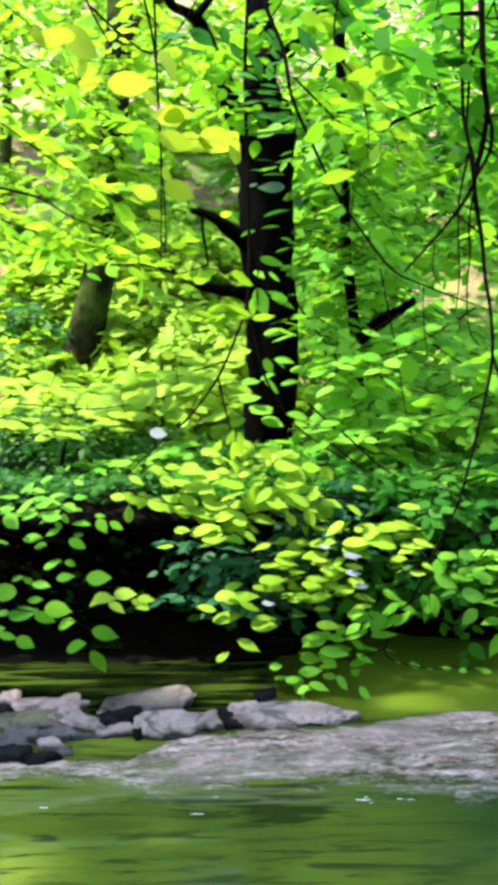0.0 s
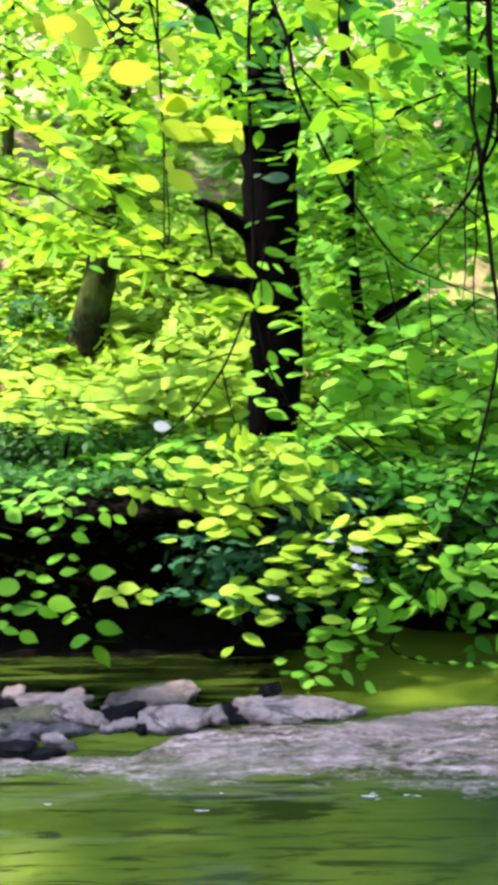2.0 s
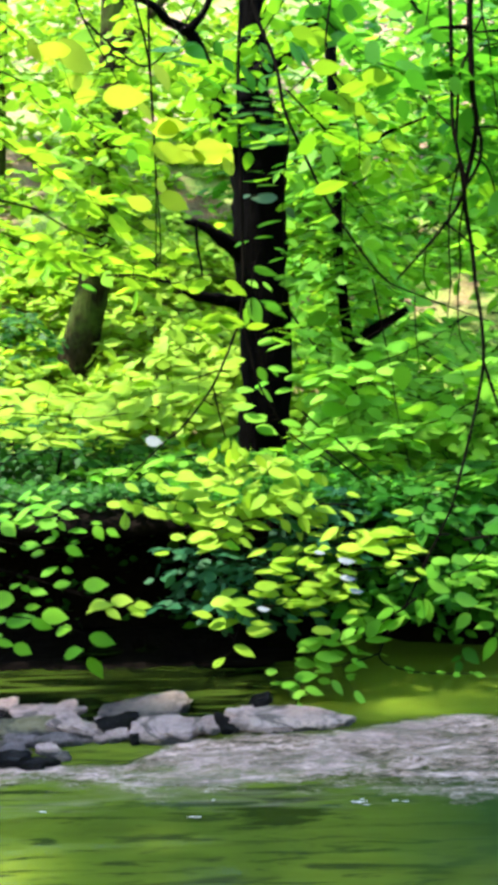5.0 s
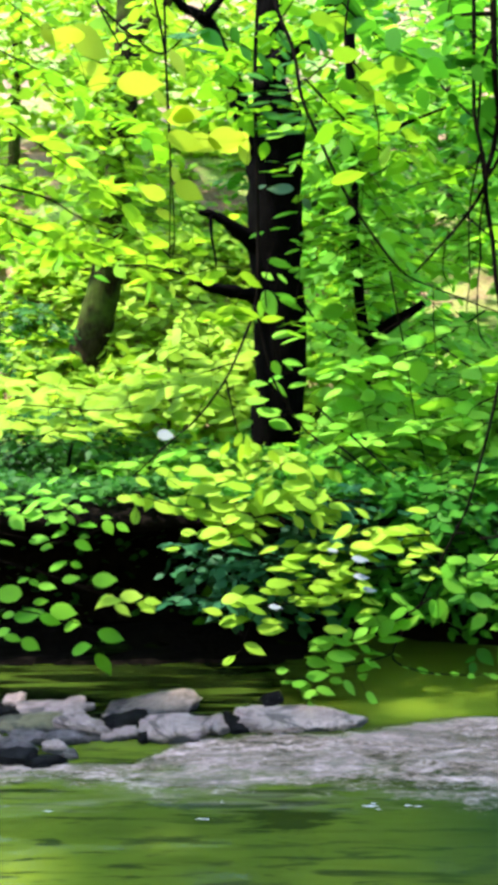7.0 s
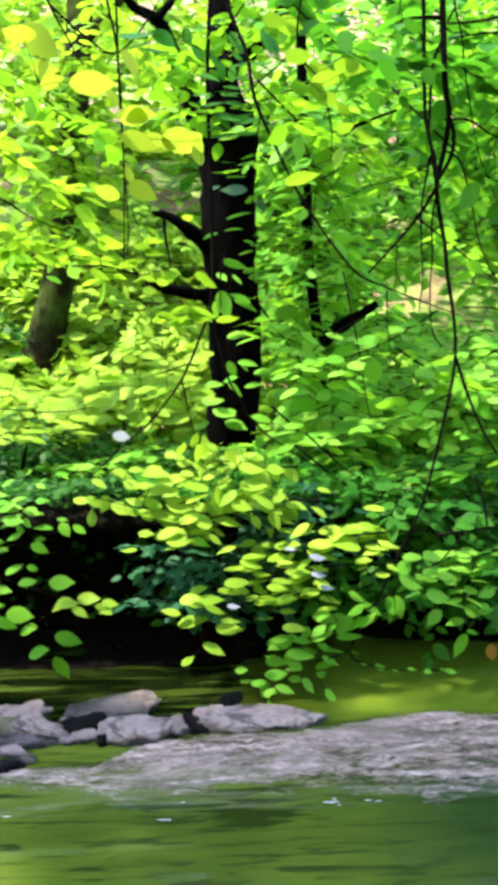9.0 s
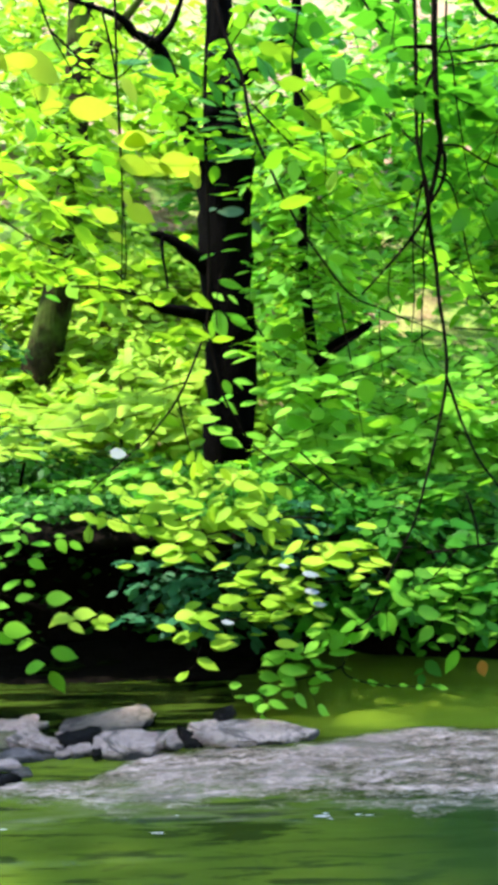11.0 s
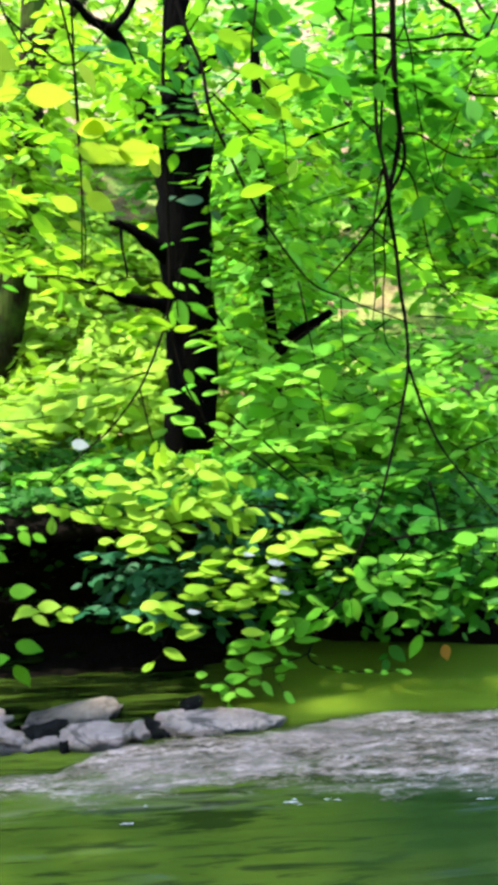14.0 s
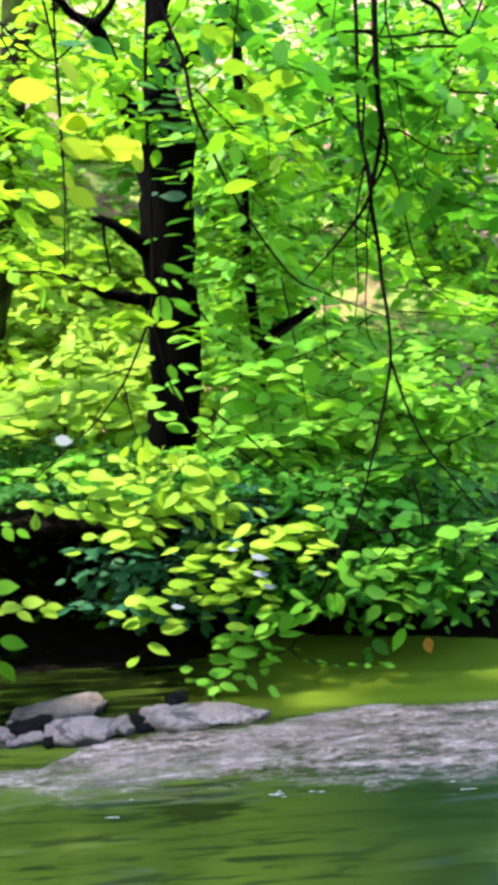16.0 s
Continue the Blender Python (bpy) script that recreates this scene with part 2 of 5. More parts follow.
ROCK_WET = rock_material("brown_wet_rock", (0.055, 0.041, 0.041), (0.24, 0.185, 0.19), (0.010, 0.008, 0.008))
# Wet black stone; also serves for pieces added in dark gaps.
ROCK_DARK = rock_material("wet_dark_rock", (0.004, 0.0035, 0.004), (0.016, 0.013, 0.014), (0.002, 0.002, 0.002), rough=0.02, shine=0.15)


# ---- mesh makers ----
def shade(me, smooth=True):
    me.polygons.foreach_set("use_smooth", [smooth] * len(me.polygons))
    return me


def mesh_from(name, verts, faces, material, smooth=True):
    me = bpy.data.meshes.new(name)
    me.from_pydata([tuple(v) for v in verts], [], faces)
    me.materials.append(material)
    return shade(me, smooth)


def part(name, me, parent, label="", kind=""):
    ob = new(name, me)
    ob.parent = parent
    return tagged(ob, label, "", "", kind)


def thing(name, at, label, category, group="", kind=""):
    ob = new(name)
    ob.location = at
    ob.empty_display_size = 0.1
    return tagged(ob, label, category, group, kind)


def glide(points, n):
    """n points along a smooth line through the given ones."""
    p = np.array(points, float)
    p = np.vstack([2 * p[0] - p[1], p, 2 * p[-1] - p[-2]])
    out = []
    for s in np.linspace(0, len(p) - 3 - 1e-6, n):
        i, u = int(s), s - int(s)
        a, b, c, d = p[i:i + 4]
        out.append(0.5 * (2 * b + (c - a) * u + (2 * a - 5 * b + 4 * c - d) * u ** 2 + (3 * b - 3 * c + d - a) * u ** 3))
    return np.array(out)


def tube(name, lines, material, sides=8, rough=0.0, seed=1):
    """One mesh of tapered round limbs. Each line: points, radius at its start, radius at its end."""
    rng = np.random.default_rng(seed)
    verts, faces = [], []
    for points, r0, r1 in lines:
        n = max(4, 4 * len(points))
        path = glide(points, n)
        first = len(verts)
        lump = rng.normal(0, 1, (n, sides))
        lump = (lump + np.roll(lump, 1, 1) + np.roll(lump, 1, 0)) / 3
        for i, c in enumerate(path):
            d = Vector(path[min(i + 1, n - 1)] - path[max(i - 1, 0)]).normalized()
            s = d.cross(Vector((0.31, 0.95, 0.05))).normalized()
            t = d.cross(s)
            r = r0 + (r1 - r0) * i / (n - 1)
            for k in range(sides):
                a = 2 * math.pi * k / sides
                rr = r * (1 + rough * lump[i, k])
                verts.append(Vector(c) + s * rr * math.cos(a) + t * rr * math.sin(a))
        for i in range(n - 1):
            for k in range(sides):
                a, b = first + i * sides + k, first + i * sides + (k + 1) % sides
                faces.append((a, b, b + sides, a + sides))
        faces.append(tuple(first + k for k in reversed(range(sides))))
        faces.append(tuple(first + (n - 1) * sides + k for k in range(sides)))
    return mesh_from(name, verts, faces, material)


def leaf_shape(fine=True):
    """Broad egg-shaped leaf with a drawn-out tip, folded along its midrib: unit length along x."""
    half = ((0.0, 0.0), (0.05, 0.12), (0.18, 0.25), (0.38, 0.31), (0.58, 0.28), (0.78, 0.16), (0.91, 0.05), (1.0, 0.0)) if fine else ((0.0, 0.0), (0.16, 0.25), (0.45, 0.32), (0.78, 0.18), (1.0, 0.0))
    n = len(half)
    bend = lambda x: -0.07 * x * x
    mid = [(x, 0.0, bend(x)) for x, _ in half]
    up = [(x, y, bend(x) + 0.045 * y) for x, y in half[1:-1]]
    dn = [(x, -y, bend(x) + 0.045 * y) for x, y in half[1:-1]]
    verts = mid + up + dn
    faces = []
    for off, flip in ((n, False), (2 * n - 2, True)):
        for i in range(n - 1):
            ring = [i, i + 1] + ([off + i] if i < n - 2 else []) + ([off + i - 1] if i > 0 else [])
            faces.append(tuple(reversed(ring)) if flip else tuple(ring))
    return np.array(verts), faces


LEAF_FINE, LEAF_ROUGH = leaf_shape(True), leaf_shape(False)


def leaf_mesh(name, at, axis, normal, size, material, fine=False):
    """All the leaves of a crown in one mesh, from arrays of places, axes, normals and sizes."""
    shape, faces = LEAF_FINE if fine else LEAF_ROUGH
    k = len(at)
    x = axis / np.linalg.norm(axis, axis=1)[:, None]
    y = np.cross(normal, x)
    y /= np.linalg.norm(y, axis=1)[:, None] + 1e-9
    z = np.cross(x, y)
    v = (shape[None, :, 0, None] * x[:, None] + shape[None, :, 1, None] * y[:, None] + shape[None, :, 2, None] * z[:, None]) * size[:, None, None] + at[:, None]
    me = bpy.data.meshes.new(name)
    nv = len(shape)
    me.vertices.add(k * nv)
    me.vertices.foreach_set("co", v.reshape(-1).astype(np.float32))
    flat = np.array([i for f in faces for i in f])
    sizes = np.array([len(f) for f in faces])
    loops = (flat[None] + nv * np.arange(k)[:, None]).reshape(-1)
    me.loops.add(len(loops))
    me.loops.foreach_set("vertex_index", loops.astype(np.int32))
    starts = np.concatenate([[0], np.cumsum(sizes)[:-1]])[None] + len(flat) * np.arange(k)[:, None]
    me.polygons.add(k * len(faces))
    me.polygons.foreach_set("loop_start", starts.reshape(-1).astype(np.int32))
    me.materials.append(material)
    me.update(calc_edges=True)
    me.validate()
    return shade(me)


def leaves_on(rng, path, size, gap, tilt=0.45, droop=0.35, skip=0.12, wide=1.0, lean=-0.15, level=0.5):
    """Leaves set alternately along a twig, more or less flat, drooping a little: places, axes, normals, sizes."""
    path = np.array(path)
    seg = np.linalg.norm(np.diff(path, axis=0), axis=1)
    run = np.concatenate([[0], np.cumsum(seg)])
    s = np.arange(gap * 0.5, run[-1], gap)
    s = np.append(s[rng.random(len(s)) > skip], run[-1])
    at = np.stack([np.interp(s, run, path[:, i]) for i in range(3)], 1)
    d = np.stack([np.interp(np.minimum(s + 0.02, run[-1]), run, path[:, i]) - np.interp(np.maximum(s - 0.02, 0), run, path[:, i]) for i in range(3)], 1)
    d /= np.linalg.norm(d, axis=1)[:, None] + 1e-9
    side = np.cross(d, (0.0, 0.0, 1.0))
    side /= np.linalg.norm(side, axis=1)[:, None] + 1e-6
    sign = np.where(np.arange(len(s)) % 2, 1.0, -1.0)[:, None]
    sign[-1] = 0
    k = len(s)
    axis = d * (0.55 + 0.3 * rng.random((k, 1))) + side * sign * wide + rng.normal(0, 0.22, (k, 3))
    axis[:, 2] = axis[:, 2] * level - droop * rng.random(k) * 0.9
    axis[:, 1] *= 0.42
    flip = np.where(rng.random(k) < 0.5, -1.0, 1.0)
    axis[:-1, 0] = np.where(np.abs(axis[:-1, 0]) < 0.55, 0.7 * flip[:-1], axis[:-1, 0])
    nrm = np.tile((0.0, lean, 1.0), (k, 1)) + rng.normal(0, tilt, (k, 3))
    return at, axis, nrm, size * rng.uniform(0.58, 1.28, k)


def spray_path(rng, at, way, length, droop):
    way = way / np.linalg.norm(way)
    s = np.linspace(0, 1, 6)[:, None]
    p = at + way * s * length + np.array((0, 0, -1.0)) * droop * length * s ** 2
    return p + rng.normal(0, 0.012, p.shape) * s


def crown(rng, clumps, size, gap, reach, droop=0.3, tilt=0.45, flat=0.35, lean=-0.15):
    """Sprays scattered through ellipsoids (centre, radii, number of sprays): leaf arrays, and lines for the twigs."""
    sets, lines = [], []
    for centre, radii, number in clumps:
        for _ in range(number):
            v = rng.normal(0, 1, 3)
            v *= rng.random() ** 0.4 / np.linalg.norm(v)
            at = np.array(centre) + v * np.array(radii)
            way = np.append(rng.normal(0, 1, 2), rng.normal(0, flat)) + np.append(v[:2], 0.0) * 0.6
            length = reach * rng.uniform(0.6, 1.3)
            p = spray_path(rng, at, way, length, droop * rng.uniform(0.4, 1.5))
            sets.append(leaves_on(rng, p, size * rng.uniform(0.8, 1.15), gap, tilt, lean=lean))
            lines.append((p[::2], 0.005, 0.0015))
    return [np.concatenate(c) for c in zip(*sets)], lines


# ---- setting: ground, bank, water ----
def lumps(x, y, s, k=0.0):
    return noise.fractal(Vector((x * s + k, y * s - k, k)), 1.0, 2.0, 4)


def land(x, y):
    """Height of the ground: stream bed, far bank and the wooded slope behind it, near bank under the eye."""
    undercut = 0.55 * min(1.0, max(0.0, 0.95 - x) / 0.35)
    edge = 5.22 + undercut + 0.10 * math.sin(1.7 * x) + 0.08 * lumps(x, 0, 1.3, 3.0) - 0.12 * max(0.0, x - 0.7)
    if y < 2.3:
        rise = min(1.0, (2.3 - y) / 0.9)
        # Unseen rise behind the eye, added to cut off low sky light.
        return -0.45 + 0.75 * rise * rise * (3 - 2 * rise) + 0.04 * lumps(x, y, 2.0) + max(0.0, -1.0 - max(y, -40.0)) * 0.7
    if y < edge:
        shelf = min(1.0, max(0.0, (y - 4.90 - 0.04 * lumps(x, 3.0, 2.5) - 0.5 * min(1.0, max(0.0, (x - 0.25) / 0.45))) / 0.12))
        return -0.45 + 0.05 * lumps(x, y, 2.0) + 0.47 * shelf
    top = 0.84 if x < 0.7 else 0.84 - 0.47 * min(1.0, (x - 0.7) / 0.6)
    b = min(1.0, (y - edge) / 0.30)
    z = -0.45 + (top + 0.45) * b * b * (3 - 2 * b)
    z += 0.12 * max(0.0, min(y, 7.2) - edge - 0.30)
    z += 0.66 * max(0.0, min(y, 60.0) - 7.2) * min(1.0, 0.55 + (y - 7.2) * 0.2)
    return z + 0.10 * lumps(x, y, 0.9) * min(1.0, max(0.0, y - edge))


def build_ground():
    xs = np.concatenate([[-400, -150, -60, -25, -12, -8], np.linspace(-6, 6, 100), [8, 12, 25, 60, 150, 400]])
    ys = np.concatenate([[-400, -120, -40, -15, -6, -3, -1.5, -0.5, 0.3], np.linspace(0.8, 4.6, 20), np.linspace(4.7, 6.6, 56), np.linspace(6.8, 20, 60), [25, 32, 45, 60, 100, 200, 400]])
    verts = [(x, y, land(x, y)) for y in ys for x in xs]
    w = len(xs)
    faces = [(j * w + i, j * w + i + 1, (j + 1) * w + i + 1, (j + 1) * w + i) for j in range(len(ys) - 1) for i in range(w - 1)]
    me = mesh_from("ground", verts, faces, GROUND)
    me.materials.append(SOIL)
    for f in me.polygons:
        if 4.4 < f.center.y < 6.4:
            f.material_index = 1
    return tagged(new("ground", me), "wooded slope with brown leaf litter and patchy grass", "ground", "", "structure")


def broken(x, y):
    """How broken the stream is: a band of shallow fast water off the stones, narrow beside the calm inlet, with ragged
    edges.
    """
    left = min(1.0, max(0.0, -0.20 - x) / 0.30)
    back = 4.10 + 0.04 * lumps(x, 1.0, 1.5, 2.0) + 0.16 * min(1.0, max(0.0, x - 0.45) / 0.6) - 0.30 * left
    front = 3.62 + 0.06 * lumps(x, 5.0, 1.2, 7.0) - 0.06 * min(1.0, max(0.0, x)) + 0.03 * left
    ragged = 0.05 * lumps(x * 2.0, y * 5.0, 2.0, 6.0)
    return min(1.0, max(0.0, 0.5 + min((y - front) / 0.34, (back - y) / 0.10) + 7.0 * ragged))


def build_water():
    """The stream as one sheet; its faces in the broken band are a piece of their own."""
    xs = np.concatenate([[-40, -15, -8, -4, -2.5], np.linspace(-1.8, 2.5, 500), [3, 4, 8, 15, 40]])
    ys = np.concatenate([np.linspace(1.2, 3.2, 60), np.linspace(3.21, 4.40, 170), np.linspace(4.43, 5.8, 60)])
    w = len(xs)
    verts, foam = [], []
    for y in ys:
        for x in xs:
            b = broken(x, y) if 3.2 < y < 4.5 else 0.0
            z = 0.005 * noise.noise(Vector((x * 1.3, y * 5.0, 0.3))) + 0.0022 * noise.noise(Vector((x * 3.2, y * 15.0, 4.3)))
            if b > 0:
                rough = noise.noise(Vector((x * 6, y * 15, 0))) + 0.7 * noise.noise(Vector((x * 17, y * 34, 3))) + 0.8 * noise.noise(Vector((x * 1.5, y * 7, 9))) + 0.45 * noise.noise(Vector((x * 38, y * 60, 5)))
                z += b * (0.012 + 0.011 * rough)
            z *= 1.0 - 0.65 * min(1.0, max(0.0, (y - 4.3) / 0.3))
            verts.append((x, y, z))
            foam.append(b)
    parts = {"water": [], "water_riffle": []}
    for j in range(len(ys) - 1):
        for i in range(w - 1):
            a = j * w + i
            parts["water_riffle" if foam[a] > 0.5 else "water"].append((a, a + 1, a + w + 1, a + w))
    for name, label in (("water", "slow olive-green stream water with long ripples"), ("water_riffle", "pale lilac-grey broken water running over a stone sill")):
        used = sorted({v for f in parts[name] for v in f})
        at = {v: k for k, v in enumerate(used)}
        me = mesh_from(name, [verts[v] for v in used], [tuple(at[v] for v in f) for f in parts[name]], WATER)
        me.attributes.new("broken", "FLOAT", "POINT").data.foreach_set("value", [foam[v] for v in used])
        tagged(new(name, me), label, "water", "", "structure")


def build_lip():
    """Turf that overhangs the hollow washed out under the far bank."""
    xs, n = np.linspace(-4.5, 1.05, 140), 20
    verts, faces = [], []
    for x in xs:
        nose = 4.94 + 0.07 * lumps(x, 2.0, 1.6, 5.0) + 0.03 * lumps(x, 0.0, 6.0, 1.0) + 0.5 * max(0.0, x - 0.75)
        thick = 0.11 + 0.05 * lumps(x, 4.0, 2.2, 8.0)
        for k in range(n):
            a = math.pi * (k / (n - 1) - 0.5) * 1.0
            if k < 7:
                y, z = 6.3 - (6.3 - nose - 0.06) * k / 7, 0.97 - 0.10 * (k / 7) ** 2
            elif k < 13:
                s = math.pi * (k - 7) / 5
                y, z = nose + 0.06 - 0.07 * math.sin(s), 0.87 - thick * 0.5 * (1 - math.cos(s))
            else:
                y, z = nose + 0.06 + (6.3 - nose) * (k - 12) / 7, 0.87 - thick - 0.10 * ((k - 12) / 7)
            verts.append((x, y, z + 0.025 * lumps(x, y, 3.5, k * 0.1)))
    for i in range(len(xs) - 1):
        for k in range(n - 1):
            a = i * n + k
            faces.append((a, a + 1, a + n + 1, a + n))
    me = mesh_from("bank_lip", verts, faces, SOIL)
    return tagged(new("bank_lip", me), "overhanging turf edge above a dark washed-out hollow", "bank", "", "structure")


def build_foam():
    """Flecks of foam that drift off the broken water."""
    rng = np.random.default_rng(12)
    verts, faces = [], []
    for _ in range(14):
        cx, cy = rng.normal(0.5, 0.6), 3.46 - abs(rng.normal(0, 0.06))
        a, c = rng.uniform(0.01, 0.05), rng.uniform(0.002, 0.006)
        first = len(verts)
        verts.append((cx, cy, 0.0085))
        for k in range(14):
            w = 2 * math.pi * k / 14
            r = rng.uniform(0.55, 1.1)
            verts.append((cx + a * r * math.cos(w), cy + c * r * math.sin(w), 0.0065))
        faces += [(first, first + 1 + k, first + 1 + (k + 1) % 14) for k in range(14)]
    return tagged(new("foam", mesh_from("foam", verts, faces, FOAM)), "small pale foam flecks drifting on green water", "foam", "", "stuff")


build_ground()
build_foam()
build_lip()
build_water()


# ---- stones ----
def stone(at, size, turn, material, label, seed, flat=0.3, name="stone"):
    """A blocky worn stone, its foot under water: size is length, depth, height."""
    rng = np.random.default_rng(seed)
    bm = bmesh.new()
    bmesh.ops.create_cube(bm, size=1.0)
    bmesh.ops.subdivide_edges(bm, edges=bm.edges[:], cuts=13, use_grid_fill=True)
    cuts = [(Vector(rng.normal(0, 1, 3) * (1.0, 1.0, 0.8)).normalized(), rng.uniform(0.33, 0.52)) for _ in range(19)]
    off = Vector(rng.uniform(-9, 9, 3))
    for v in bm.verts:
        p = v.co.copy()
        p = p.lerp(p.normalized() * 0.62, 0.06)
        p += Vector((noise.noise(p * 1.4 + off), noise.noise(p * 1.4 - off), 0.0)) * 0.10
        for n, d in cuts:
            over = p.dot(n) - d
            if over > 0:
                p -= n * over * 0.96
        if p.z > 0.2:
            p.z = 0.2 + (p.z - 0.2) * flat
        chunk = noise.cell(p * 3.1 + off) + 0.6 * noise.cell(p * 5.7 - off)
        p += p.normalized() * (0.055 * chunk + 0.03 * noise.fractal(p * 3.2 + off, 0.9, 2.0, 4) + 0.015 * noise.noise(p * 11 + off))
        v.co = Vector((p.x * size[0], p.y * size[1], p.z * size[2])) * 1.12
    me = bpy.data.meshes.new(name)
    bm.to_mesh(me)
    bm.free()
    me.materials.append(material)
    me.shade_smooth()
    me.set_sharp_from_angle(angle=radians(20))
    ob = new(name, me)
    ob.matrix_world = pose(*at, *turn)
    return tagged(ob, label, "stone", "stones of the sill", "")


stone((-1.169, 4.450, 0.014), (0.108, 0.120, 0.118), (0, 0, 20), ROCK, "small lilac-grey stone at the water's edge", 11)
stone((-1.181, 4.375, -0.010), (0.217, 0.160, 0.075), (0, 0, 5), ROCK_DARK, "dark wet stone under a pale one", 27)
stone((-0.923, 4.353, 0.008), (0.311, 0.220, 0.107), (4, -2, 6), ROCK, "broad flat lilac-grey stone in the sill", 12)
stone((-0.858, 4.419, 0.008), (0.102, 0.100, 0.107), (0, 0, 30), ROCK, "knob of pale stone on a flat one", 28)
stone((-0.772, 4.133, 0.021), (0.240, 0.160, 0.132), (6, 6, -10), ROCK, "lilac-grey stone with a sloping face", 13)
stone((-1.005, 4.180, -0.000), (0.271, 0.160, 0.092), (8, 0, 4), ROCK_MOSS, "low stone with yellow-brown algae on top", 14)
stone((-1.148, 4.147, -0.010), (0.105, 0.100, 0.074), (0, 0, 10), ROCK_TAN, "small pinkish stone in the sill", 29)
stone((-0.990, 4.018, 0.008), (0.204, 0.120, 0.108), (0, 0, -6), ROCK_WET, "dark brownish wet stone low in the water", 15)
stone((-0.829, 4.032, 0.005), (0.193, 0.120, 0.102), (0, 0, 8), ROCK_WET, "dark brownish wet stone with a broken top", 30)
stone((-0.636, 4.043, -0.004), (0.061, 0.080, 0.086), (0, 0, 30), ROCK, "small pale stone between large ones", 20)
stone((-0.701, 4.056, -0.015), (0.079, 0.080, 0.070), (0, 0, 0), ROCK, "small flat pale stone at the waterline", 31)
stone((-0.556, 4.075, -0.000), (0.116, 0.100, 0.092), (0, 0, 12), ROCK, "pale broken stone between large ones", 32)
# Black stone added to make the dark side of the tan one.
stone((-0.587, 4.180, 0.014), (0.228, 0.140, 0.119), (0, 0, 14), ROCK_DARK, "black stone making the dark side of a tan one", 21)
stone((-0.459, 4.376, 0.006), (0.397, 0.260, 0.104), (5, -6, 4), ROCK_TAN, "large tan stone with a dark broken side", 18)
stone((-0.348, 4.097, 0.028), (0.332, 0.200, 0.145), (4, 2, -4), ROCK, "large lilac-grey stone with a flat top", 19)
stone((-0.152, 4.166, 0.006), (0.134, 0.180, 0.104), (0, 8, 6), ROCK, "lilac-grey stone joined to a larger one", 33)
# Narrow black stone added for a dark split; the wedge below fills a gap.
stone((-0.474, 4.013, 0.005), (0.046, 0.050, 0.103), (0, 0, 20), ROCK_DARK, "narrow black stone added for the dark of a crack", 34)
stone((-0.051, 4.150, 0.008), (0.101, 0.140, 0.108), (0, 20, 15), ROCK_DARK, "dark wedge added for the gap between two slabs", 22)
stone((0.254, 4.210, 0.012), (0.612, 0.260, 0.116), (2, 3, 2), ROCK_SLAB, "smooth pale slab sloping into running water", 23)
stone((-0.851, 3.934, 0.005), (0.124, 0.080, 0.102), (0, 0, 0), ROCK, "pale lilac stone lying in the shallows", 16)
stone((-1.026, 3.936, 0.001), (0.181, 0.100, 0.094), (0, 0, -5), ROCK_WET, "mottled wet stone in the shallows", 35)
stone((-0.999, 3.808, 0.008), (0.212, 0.120, 0.107), (0, 0, -8), ROCK_DARK, "black wet stone low in the water", 17)
stone((-0.872, 3.780, 0.002), (0.165, 0.070, 0.096), (0, 0, 6), ROCK_DARK, "flat black wet stone in the shallows", 36)
stone((0.118, 4.330, 0.070), (0.095, 0.07, 0.095), (0, -25, 10), ROCK_DARK, "small black wet stone on a pale slab", 25)
stone((1.343, 3.900, -0.010), (0.08, 0.06, 0.056), (0, 10, 20), ROCK_DARK, "small dark stone in broken water", 26)
rng = np.random.default_rng(77)
for k in range(30):
    x, y = rng.uniform(-1.45, -0.55), rng.uniform(3.86, 4.34)
    s = rng.uniform(0.025, 0.065)
    stone((x, y, rng.uniform(-0.005, 0.012)), (s * 1.5, s, s * 0.9), (rng.uniform(-15, 15), rng.uniform(-15, 15), rng.uniform(0, 180)),
          (ROCK, ROCK_DARK, ROCK_TAN)[k % 3], ("small pale stone among larger ones", "small wet black stone among larger ones", "small brownish stone among larger ones")[k % 3], 300 + k)

# ---- trees ----
def tree(name, label, trunk, limbs, material, clumps, leaf, size, gap, reach, seed, droop=0.3, tilt=0.45, sides=16, group="", fine=False, rough=0.10, lean=-0.15):
    """A tree or bush: trunk (points, radii), limbs, twigs and a crown of leaf sprays."""
    rng = np.random.default_rng(seed)
    base = Vector(trunk[0][0])
    top = thing(name, base, label, "bush" if "bush" in name or "shrub" in name else "tree", group)
    inv = Matrix.Translation(-base)
    made = [("trunk" if sides > 8 else "stem", tube("trunk", [trunk], material, sides, rough, seed), "", "")]
    for limb in limbs:
        made.append(("limb", tube("limb", [limb], material, max(6, sides // 2), rough * 2.0, seed + len(made)), "", ""))
    arrays, lines = crown(rng, clumps, size, gap, reach, droop, tilt, lean=lean)
    made.append(("brushwood", tube("brushwood", lines, TWIG, 4), "", "stuff"))
    made.append(("crown", leaf_mesh("crown", *arrays, leaf, fine), "", "stuff"))
    for n, me, lab, kind in made:
        me.transform(inv)
        part(n, me, top, lab, kind)
    return top


